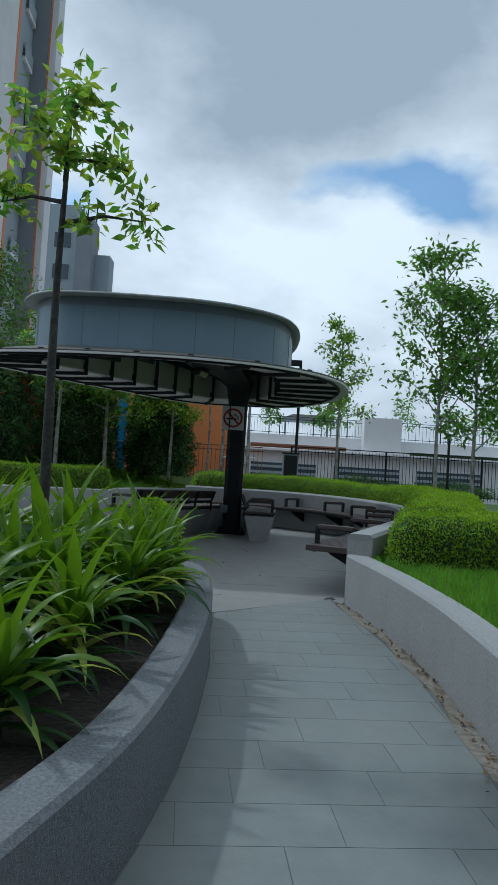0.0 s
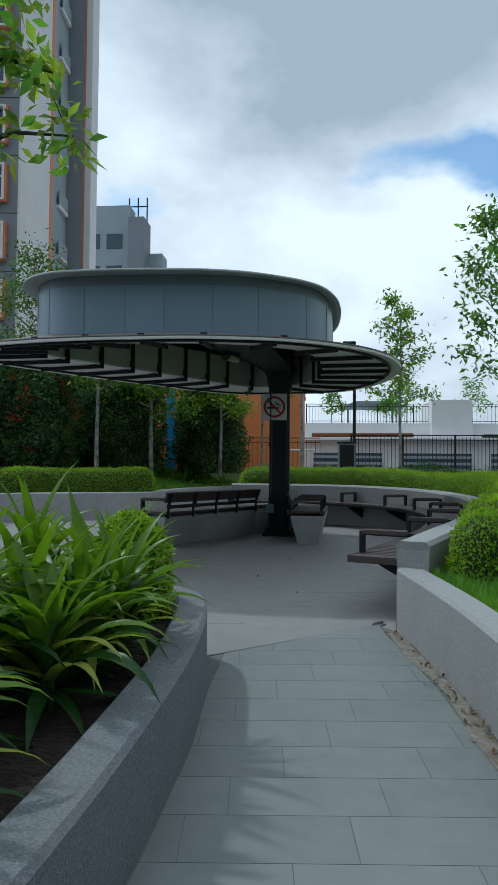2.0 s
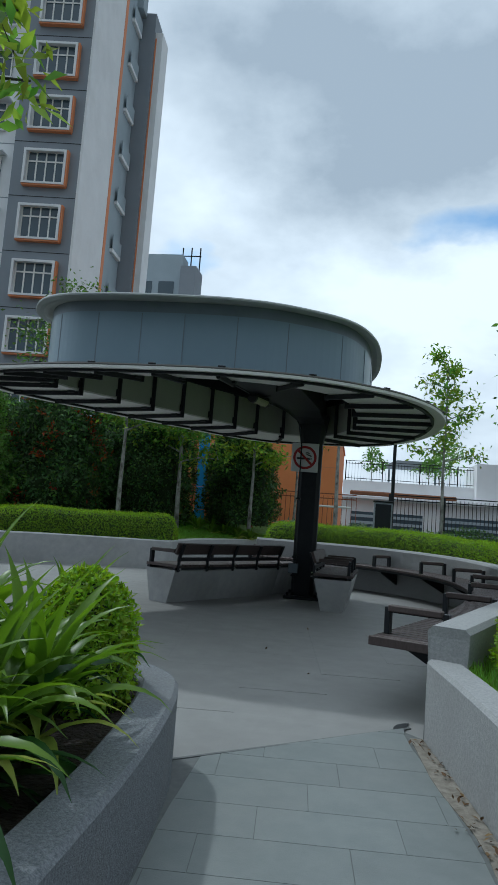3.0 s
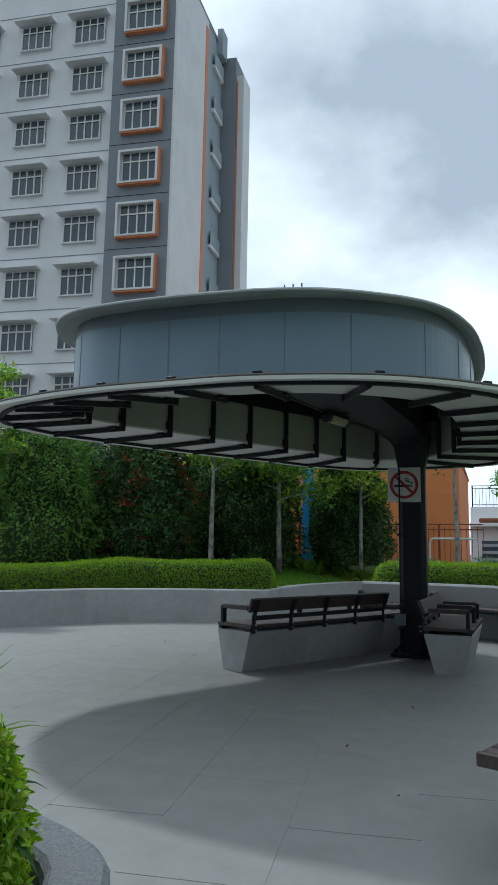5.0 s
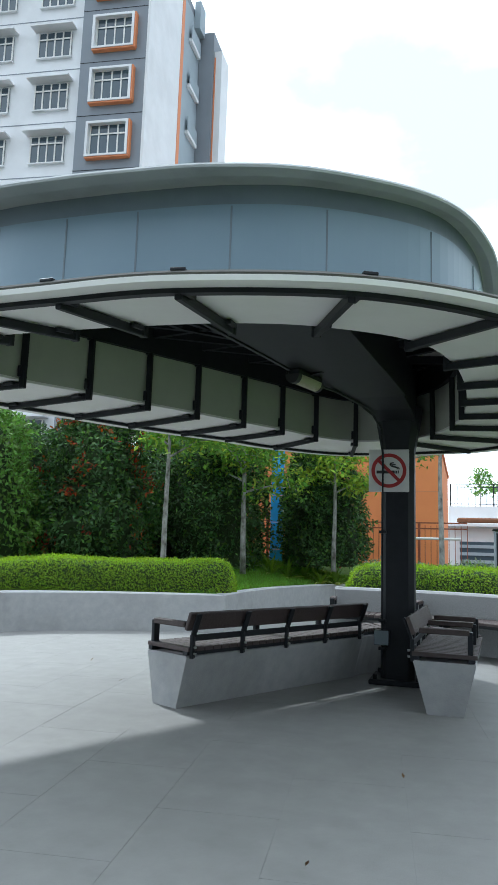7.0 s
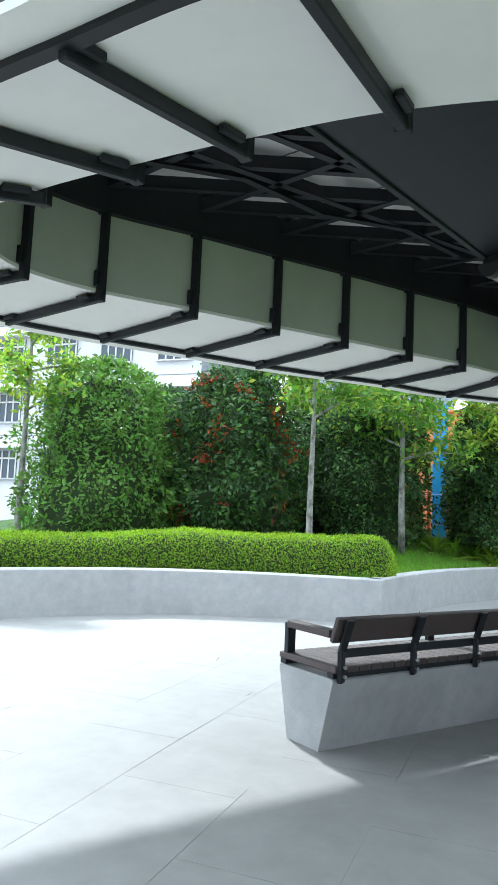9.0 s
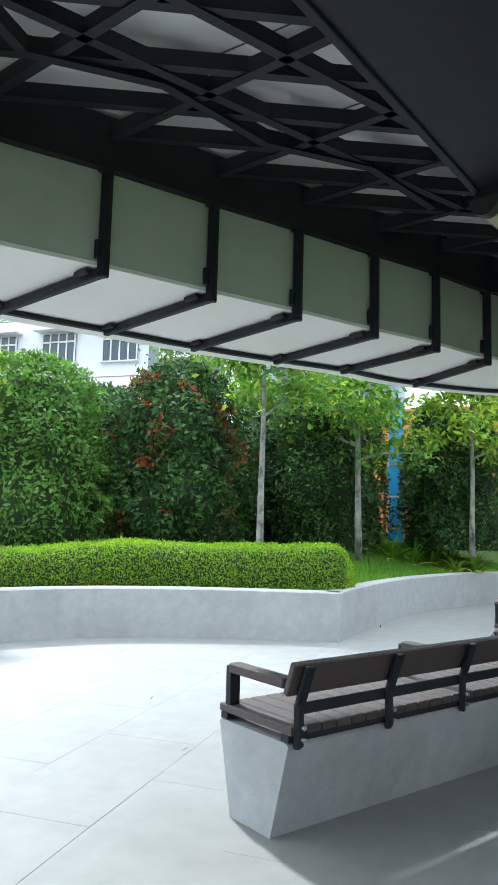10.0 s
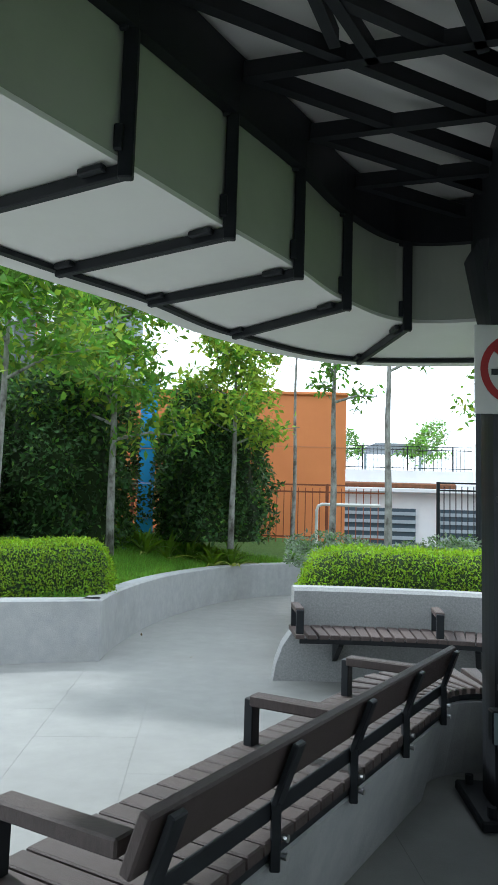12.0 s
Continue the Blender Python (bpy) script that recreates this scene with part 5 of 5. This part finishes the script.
groundcover("fence_planting", 1.6, 8.0, 22.9, 23.7, 0.65, 0.65, ["dark_leaf", "mid_leaf"], (0.6, 0.4), "low dark planting along the fence", 9000)
# ---- fence, lamp post, cabinet ----
def fence(name, p, q, z0, z1, label, every=0.11, post_every=14, mat="steel"):
    f = thing(name, label, "fence")
    p, q = Vector(p), Vector(q)
    d = q - p
    n = int(d.length / every)
    m = Matrix.Translation((0, 0, 0))
    bmb = box_bm(-0.008, 0.008, -0.008, 0.008, 0, z1 - z0 - 0.06)
    me = bpy.data.meshes.new("baluster"); bmb.to_mesh(me); bmb.free(); me.materials.append(M[mat])
    bmp = box_bm(-0.03, 0.03, -0.03, 0.03, -0.1, z1 - z0 + 0.02, bevel=0.005)
    mp = bpy.data.meshes.new("post"); bmp.to_mesh(mp); bmp.free(); mp.materials.append(M[mat])
    for k in range(n + 1):
        c = p + d * (k / n)
        mesh_part("post" if k % post_every == 0 else "baluster", mp if k % post_every == 0 else me, f, Matrix.Translation((c.x, c.y, z0)))
    for z in (z1, z0 + 0.12, z1 - 0.14):
        part("rail", bar(bmesh.new(), (p.x, p.y, z), (q.x, q.y, z), 0.04, 0.03), M[mat], f)
    return f


fence("garden_fence", (-6.5, 25.0, 0), (0.6, 24.3, 0), 0.9, 2.05, "rust-red painted steel railing before an orange wall", every=0.14, mat="rail_red")
fence("garden_fence", (1.55, 24.0, 0), (12.5, 23.5, 0), 0.7, 2.13, "dark steel railing along the garden's edge")
cab = thing("utility_cabinet", "dark blue-grey steel utility cabinet behind the hedge", "cabinet", at=(1.17, 18.0, 0.66))
part("body", box_bm(-0.19, 0.19, -0.15, 0.15, 0.0, 1.02, bevel=0.02), M["wall_grey"], cab)
part("door", box_bm(-0.16, 0.16, -0.165, -0.153, 0.1, 0.98, bevel=0.004), M["steel"], cab)
part("roof", box_bm(-0.21, 0.21, -0.18, 0.17, 1.02, 1.05, bevel=0.01), M["steel"], cab)


def lamp_post(x, y, z0, z1, way, label):
    lp = thing("lamp_post", label, "street lamp", at=(x, y, z0))
    part("pole", tube(bmesh.new(), [(0, 0, 0), (0, 0, z1 - z0)], [0.045, 0.04], 10), M["steel"], lp)
    part("head", box_bm(min(0, way) - 0.03, max(0, way) + 0.03, -0.09, 0.09, z1 - z0, z1 - z0 + 0.16, bevel=0.02), M["steel"], lp)
    part("foot", tube(bmesh.new(), [(0, 0, 0), (0, 0, 0.5)], [0.07, 0.06], 10), M["steel"], lp)


lamp_post(1.48, 20.8, 0.66, 4.3, -0.28, "black post-top garden lamp beside the fence")
lamp_post(6.3, 22.5, 0.6, 2.6, 0.0, "short dark bollard post by the fence")

pipe = thing("white_pipe_rail", "white bent pipe rail beside the fence", "pipe rail", at=(-0.75, 24.0, 0.7))
part("tube", tube(bmesh.new(), [(0, 0, 0), (0, 0, 0.85), (0.03, 0, 0.93), (0.1, 0, 0.96), (1.2, 0, 0.96)], [0.03] * 5, 8), M["white"], pipe)

# ---- orange block ----
ob_ = thing("orange_building", "bright orange rendered building block", "building")
part("wall", box_bm(-6.0, -0.06, 26.0, 34.0, -0.7, 4.12), M["orange"], ob_)
part("coping", box_bm(-6.05, -0.01, 25.95, 34.05, 4.12, 4.2, bevel=0.02), M["orange"], ob_)
for z in (2.95,):
    part("groove", box_bm(-6.0, -0.05, 25.992, 26.0 - 0.004, z, z + 0.025), M["trim_orange"], ob_)
bt = thing("blue_hoarding", "bright blue tarpaulin hung behind the trees", "tarpaulin", at=(-4.1, 24.4, 0.6))
for k in range(5):
    part("panel", box_bm(-0.24 + 0.02 * (k % 2), 0.11, -0.02 - 0.03 * (k % 2), 0.0, k * 0.7, k * 0.7 + 0.69, bevel=0.01), M["blue"], bt)

# ---- white car park with roof garden ----
wb = thing("white_building", "low white car park building with planted roof terrace", "building")
part("wall", box_bm(-0.2, 40, 40.0, 60.0, -0.7, 2.75), M["wall_white"], wb)
part("ledge", box_bm(-0.2, 40, 39.5, 40.0 - 0.004, 2.55, 2.72, bevel=0.02), M["wall_white"], wb)
part("upper_wall", box_bm(-0.2, 40, 41.0, 60.0, 2.754, 3.55), M["wall_white"], wb)
part("stair_block", box_bm(6.5, 8.6, 40.2, 44.0, 2.756, 4.75, bevel=0.02), M["wall_white"], wb)
part("dry_planting", box_bm(0.2, 5.5, 39.62, 39.95, 2.72, 2.95, bevel=0.06), M["rust"], wb, "rust-brown dry planting on the ledge")
part("dry_planting", box_bm(9.0, 20, 39.62, 39.95, 2.72, 2.9, bevel=0.06), M["hedge_core"], wb, "dark planting on the ledge")
for k in range(8):
    x0 = 0.3 + k * 4.6
    win = part("opening", box_bm(x0, x0 + 3.6, 39.9, 40.0 - 0.006, 0.2, 1.9), M["glass"], wb, "dark louvred car park opening")
    for j in range(5):
        part("louvre", box_bm(x0, x0 + 3.6, 39.82, 39.89, 0.3 + j * 0.33, 0.44 + j * 0.33), M["wall_blue"], win)
fence("roof_fence", (-0.1, 41.2, 0), (6.5, 41.2, 0), 3.55, 4.6, "grey railing round a roof terrace", every=0.16, post_every=12)
fence("roof_fence", (8.6, 41.2, 0), (22, 41.2, 0), 3.55, 4.6, "grey railing round a roof terrace", every=0.2, post_every=12)
gb = thing("roof_shelter", "grey gabled shelter on the roof terrace", "shelter", at=(3.6, 44.5, 3.55))
for x in (-1.3, 1.3):
    part("post", box_bm(x - 0.06, x + 0.06, -0.06, 0.06, 0, 1.1), M["wall_blue"], gb)
bm = bmesh.new()
a = [bm.verts.new(p) for p in ((-1.8, -0.8, 1.05), (1.8, -0.8, 1.05), (0.9, -0.8, 1.45), (-0.9, -0.8, 1.45), (-1.8, 0.8, 1.05), (1.8, 0.8, 1.05), (0.9, 0.8, 1.45), (-0.9, 0.8, 1.45))]
for q in ((0, 1, 2, 3), (5, 4, 7, 6), (3, 2, 6, 7), (1, 0, 4, 5), (0, 3, 7, 4), (2, 1, 5, 6)):
    bm.faces.new([a[i] for i in q])
part("roof", bm, M["wall_grey"], gb)
for i, (x, y, h, sp) in enumerate(((1.3, 43.5, 1.9, 0.8), (5.2, 45, 2.2, 1.0), (6.0, 47, 3.0, 1.1), (9.8, 46, 2.8, 1.2), (12.5, 45, 2.2, 1.0), (15, 46, 2.5, 1.2), (4.4, 43, 1.4, 0.8))):
    tree("roof_tree", (x, y, 3.55), h, 0.3, sp, 0.05, 0.22, 420, ["mid_leaf", "tree_leaf"], (0.7, 0.3), "small leafy tree on the roof terrace", 60 + i, limbs=9, up=0.5)


# ---- tower block ----
TO = Vector((-13.8, 34.3, 0))
TU = Vector((-math.cos(radians(7)), -math.sin(radians(7)), 0))    # along the facade, away from the corner
TV = Vector((-math.sin(radians(3)), math.cos(radians(3)), 0))     # along the end wall
TM = Matrix(((TU.x, TV.x, 0, TO.x), (TU.y, TV.y, 0, TO.y), (0, 0, 1, 0), (0, 0, 0, 1)))
tower = thing("tower_block", "tall grey and white apartment tower with orange-framed windows", "apartment tower")
TOPZ = 32.2


def tbox(name, u0, u1, v0, v1, z0, z1, mat, label="", parent=None, bevel=0.0):
    bm = box_bm(u0, u1, v0, v1, z0, z1, m=TM, bevel=bevel)
    bmesh.ops.recalc_face_normals(bm, faces=bm.faces)
    return part(name, bm, M[mat], parent or tower, label)


tbox("wall", 0, 3.3, 0, 9, -0.7, TOPZ, "wall_grey", "dark grey rendered facade")
tbox("wall", 3.3 + 0.003, 20, 0.35, 9, -0.7, TOPZ, "wall_white", "white rendered facade")
tbox("end_wall", -0.12, -0.004, 0.0, 4.7, -0.7, TOPZ - 0.5, "wall_white", "pale end wall")
tbox("stripe", -0.14, -0.122, 4.25, 4.65, 9.0, TOPZ - 1, "trim_orange", "orange stripe")
tbox("recess", -0.06, -0.004, 4.75, 7.4, -0.7, 31.6, "wall_blue", "recessed pale stair wall")
tbox("rear_wing", -0.95, -0.07, 7.4, 9.0, -0.7, 31.3, "wall_grey", "grey rear wing")
tbox("rear_wing", -1.4, -0.953, 7.6, 9.0, -0.7, 30.2, "wall_white", "white rear wing edge")
tbox("stripe", -1.05, -0.97, 7.57, 7.597, 8.0, 29.8, "trim_orange", "orange stripe")
tbox("parapet", -0.4, -0.062, 6.4, 7.3, 30.9, 32.6, "wall_blue", "lift motor room")
STOREY = 2.8
for k in range(-5, 7):
    zc = 17.35 + STOREY * k
    if zc > TOPZ - 1:
        continue
    # grey bay window in a projecting white and orange box
    w = tbox("window", 0.55, 2.65, -0.30, -0.004, zc - 0.88, zc - 0.78, "wall_white", "projecting white window box with orange edges")
    tbox("orange_edge", 0.49, 2.65, -0.26, -0.004, zc - 0.96, zc - 0.884, "trim_orange", parent=w)
    tbox("orange_edge", 0.47, 0.546, -0.26, -0.004, zc - 0.88, zc + 0.9, "trim_orange", parent=w)
    tbox("window_head", 0.55, 2.65, -0.30, -0.004, zc + 0.78, zc + 0.90, "wall_white", parent=w)
    tbox("jamb", 0.55, 0.67, -0.30, -0.004, zc - 0.78, zc + 0.78, "wall_white", parent=w)
    tbox("jamb", 2.53, 2.65, -0.30, -0.004, zc - 0.78, zc + 0.78, "wall_white", parent=w)
    tbox("pane", 0.67, 2.53, -0.045, -0.006, zc - 0.78, zc + 0.78, "glass", parent=w)
    for u in (0.70, 1.13, 1.6, 2.07, 2.50):
        tbox("mullion", u - 0.035, u + 0.035, -0.075, -0.048, zc - 0.78, zc + 0.78, "white", parent=w)
    tbox("transom", 0.67, 2.53, -0.085, -0.078, zc + 0.28, zc + 0.36, "white", parent=w)
    for j in range(5):
        u0 = 4.0 + j * 3.1
        w = tbox("window", u0, u0 + 1.75, 0.30, 0.345, zc - 0.72, zc + 0.62, "glass", "white-framed window under a sunshade")
        tbox("sunshade", u0 - 0.22, u0 + 1.97, -0.2, 0.345, zc + 0.72, zc + 0.80, "wall_white", parent=w)
        tbox("sill", u0 - 0.05, u0 + 1.8, 0.2, 0.345, zc - 0.8, zc - 0.74, "wall_white", parent=w)
        for u in (0.03, 0.45, 0.875, 1.3, 1.72):
            tbox("mullion", u0 + u - 0.035, u0 + u + 0.035, 0.265, 0.298, zc - 0.72, zc + 0.62, "white", parent=w)
        tbox("transom", u0, u0 + 1.75, 0.255, 0.263, zc + 0.2, zc + 0.28, "white", parent=w)
    tbox("joint", 3.4, 20, 0.335, 0.347, zc + 1.35, zc + 1.39, "wall_grey")
    tbox("joint", 0.0, 3.3, -0.012, -0.002, zc + 1.35, zc + 1.38, "steel")
    if zc < 29.5:
        tbox("stair_ledge", -0.24, -0.064, 5.6, 7.2, zc + 0.9, zc + 1.1, "wall_white")
        tbox("stair_rail", -0.24, -0.21, 5.6, 7.2, zc + 1.104, zc + 1.9, "wall_blue")

# plain wall behind the walk, never in view, added to hold back sky light
bk = part("sky_block_wall", box_bm(-17, 15, -7.0, -6.0, -0.7, 13.0), M["wall_grey"])
tagged(bk, "unseen plain grey wall added behind the walk to cut sky light", "wall", kind="structure")

# second, further block
far = thing("far_block", "distant pale grey apartment block with stepped roofs", "apartment block")
part("wall", box_bm(-20.5, -15.9, 62, 64, -0.7, 23.8), M["wall_blue"], far)
part("wall", box_bm(-15.89, -14.5, 61.5, 64, -0.7, 22.6), M["wall_grey"], far)
part("wall", box_bm(-14.49, -13.2, 63, 65, -0.7, 19.8), M["wall_blue"], far)
for k in range(7):
    for x in (-19.9, -17.9):
        part("window", box_bm(x, x + 1.4, 61.93, 61.997, 3.2 + 2.8 * k, 4.5 + 2.8 * k), M["glass"], far)
for x in (-16.2, -15.4, -14.6):
    part("mast", box_bm(x - 0.05, x + 0.05, 63, 63.1, 22, 24.8), M["steel"], far)
part("rail", box_bm(-16.3, -14.5, 63, 63.1, 24.0, 24.08), M["steel"], far)

# ---- walk tiles, gutter ----
gut_line = spline(RIGHT_EDGE, 0.2)
gutter = part("gutter", sweep(gut_line, lambda p: [(0.004, -0.05), (0.004, 0.012), (0.10 + 0.02 * math.sin(p.y * 5), 0.012), (0.10 + 0.02 * math.sin(p.y * 5), -0.05)], level=gz), M["gravel"])
tagged(gutter, "dirty concrete gutter strip with dried leaves along the wall", "gutter", kind="structure")
n = 200
gy = rng.uniform(2.6, 7.2, n)
gx = np.interp(gy, [p[1] for p in RIGHT_EDGE], [p[0] for p in RIGHT_EDGE]) - np.abs(rng.normal(0.03, 0.04, n)) - 0.01
me = leaf_mesh("leaf_litter", np.stack([gx, gy, np.array([gz(v) + 0.016 for v in gy])], 1), np.tile(np.array([[0, 0, 1.0]]), (n, 1)), 0.035, [M["dead"]], None, spread=0.3, droop=0.0)
tagged(mesh_part("leaf_litter", me), "brown dried leaves lying in the gutter", "leaf litter", kind="stuff")

# plaza slabs: long pale tiles in strips, barely proud of their joints
PLAZA = [(0.97, 7.30)] + [(p.x, p.y) for p in BENCH_LINE] + [(-3.02, 16.93)] + [(p.x, p.y) for p in FAR_LINE[::-1]] + [(p.x, p.y) for p in LEFT_LINE[::-1] if p.y > 6.5][:-1]


def plaza_tiles():
    ang = math.atan2(1.0, -0.12)
    d, w = Vector((math.cos(ang), math.sin(ang))), Vector((math.sin(ang), -math.cos(ang)))
    o = Vector((-0.41, 10.5))
    L, W, g = 1.26, 0.63, 0.0011
    for i in range(-11, 5):
        for k in range(-4, 6):
            a = o + w * (W * i) + d * (L * (k + 0.5 * (i % 2)))
            q = [a + w * g + d * g, a + w * (W - g) + d * g, a + w * (W - g) + d * (L - g), a + w * g + d * (L - g)]
            if not all(within(v.x, v.y, PLAZA) for v in q):
                continue
            if any((v.y - END_A.y) * (END_B.x - END_A.x) - (v.x - END_A.x) * (END_B.y - END_A.y) < 0.05 for v in q):
                continue
            bm = bmesh.new()
            top = [bm.verts.new((v.x, v.y, gz(v.y) + 0.002)) for v in q]
            low = [bm.verts.new((v.x, v.y, gz(v.y) - 0.004)) for v in q]
            bm.faces.new(top)
            for m in range(4):
                bm.faces.new((low[m], low[(m + 1) % 4], top[(m + 1) % 4], top[m]))
            bmesh.ops.recalc_face_normals(bm, faces=bm.faces)
            part("floor_tile", bm, M["plaza"], floor)


END_A, END_B = Vector((-0.19, 6.46)), Vector((0.97, 7.40))
plaza_tiles()

# dark drain cover at the wall's nose and a few stray leaves
dr = thing("drain_cover", "dark curved drain cover at the wall's foot", "drain cover", at=(1.07, 7.42, gz(7.42)))
bm = bmesh.new()
arc = [(0.12 * math.cos(a), 0.15 * math.sin(a)) for a in [radians(100 + 12 * k) for k in range(12)]]
top = [bm.verts.new((x, y, 0.008)) for x, y in arc]
low = [bm.verts.new((x * 1.05, y * 1.05, 0.002)) for x, y in arc]
bm.faces.new(top)
for k in range(len(arc)):
    j = (k + 1) % len(arc)
    bm.faces.new((low[k], low[j], top[j], top[k]))
bmesh.ops.recalc_face_normals(bm, faces=bm.faces)
part("plate", bm, M["steel"], dr)
lx, ly = np.array([-0.1, 0.35, 0.2, -2.6, -3.4, -1.9, -2.9, -2.2]), np.array([9.4, 8.6, 10.7, 12.6, 13.5, 13.1, 18.3, 17.2])
me = leaf_mesh("stray_leaves", np.stack([lx, ly, np.array([gz(v) + 0.012 for v in ly])], 1), np.tile(np.array([[0, 0, 1.0]]), (8, 1)), 0.05, [M["dead"]], None, spread=0.3, droop=0.0)
tagged(mesh_part("stray_leaves", me), "few dry brown leaves lying on the plaza", "leaf litter", kind="stuff")

# tiles: rows of staggered planks across the walk, clipped to its edges and the slanting end line
walkway = tagged(thing("walkway", "grey rectangular tiles of the garden walk, laid in staggered rows", "walkway"), kind="structure")
ROW, LEN, SKEW = 0.30, 0.60, radians(5)
bmg = bmesh.new()
lo = [(-0.62, 0.0)] + LEFT_EDGE[:-1]
hi = [(1.0, 0.0)] + RIGHT_EDGE


def clip(poly, px, py, nx, ny):
    out = []
    for (ax, ay), (bx, by) in zip(poly, poly[1:] + poly[:1]):
        da, db = (ax - px) * nx + (ay - py) * ny, (bx - px) * nx + (by - py) * ny
        if da >= 0:
            out.append((ax, ay))
        if da * db < 0:
            t = da / (da - db)
            out.append((ax + (bx - ax) * t, ay + (by - ay) * t))
    return out


ca, sa = math.cos(SKEW), math.sin(SKEW)
bed = [(x, y) for x, y in lo] + [(END_A.x, END_A.y), (END_B.x, END_B.y)] + [(x, y) for x, y in hi[::-1] if y < 7.3]
for j in range(-10, 32):
    for i in range(-5, 6):
        v0, u0 = j * ROW, i * LEN + (j % 3) * LEN * 0.37
        g = 0.0016
        poly = [(u0 + g, v0 + g), (u0 + LEN - g, v0 + g), (u0 + LEN - g, v0 + ROW - g), (u0 + g, v0 + ROW - g)]
        poly = [(u * ca - v * sa, u * sa + v * ca) for u, v in poly]
        cy = sum(p[1] for p in poly) / 4
        if cy < -2.6 or cy > 7.6:
            continue
        xl = np.interp(cy, [p[1] for p in lo], [p[0] for p in lo]); xr = np.interp(cy, [p[1] for p in hi], [p[0] for p in hi])
        dl = (np.interp(cy + 0.2, [p[1] for p in lo], [p[0] for p in lo]) - np.interp(cy - 0.2, [p[1] for p in lo], [p[0] for p in lo])) / 0.4
        dr = (np.interp(cy + 0.2, [p[1] for p in hi], [p[0] for p in hi]) - np.interp(cy - 0.2, [p[1] for p in hi], [p[0] for p in hi])) / 0.4
        poly = clip(poly, xl + 0.012, cy, 1, -dl)
        poly = clip(poly, xr - 0.105, cy, -1, dr) if poly else poly
        e = END_B - END_A
        poly = clip(poly, END_A.x, END_A.y, e.y, -e.x) if poly else poly
        if len(poly) < 3:
            continue
        bm = bmesh.new()
        top = [bm.verts.new((x, y, gz(y) + 0.010)) for x, y in poly]
        low = [bm.verts.new((x, y, gz(y) + 0.002)) for x, y in poly]
        try:
            bm.faces.new(top)
            for k in range(len(poly)):
                bm.faces.new((low[k], low[(k + 1) % len(poly)], top[(k + 1) % len(poly)], top[k]))
        except ValueError:
            bm.free()
            continue
        part("tile", bm, M["tile"], walkway)
bm = bmesh.new()
bm.faces.new([bm.verts.new((x, y, gz(y) + 0.0075)) for x, y in bed])
bmesh.ops.triangulate(bm, faces=bm.faces)
part("grout_bed", bm, M["grout"], walkway, "dark grout between the tiles")
# edge strip where tiles meet the plaza
e = (END_B - END_A).normalized()
part("edge_strip", bar(bmesh.new(), (END_A.x - 0.05 * e.x, END_A.y - 0.05 * e.y, gz(6.4) + 0.004), (END_B.x + 0.1 * e.x, END_B.y + 0.1 * e.y, gz(7.2) + 0.004), 0.02, 0.02), M["grout"], walkway)
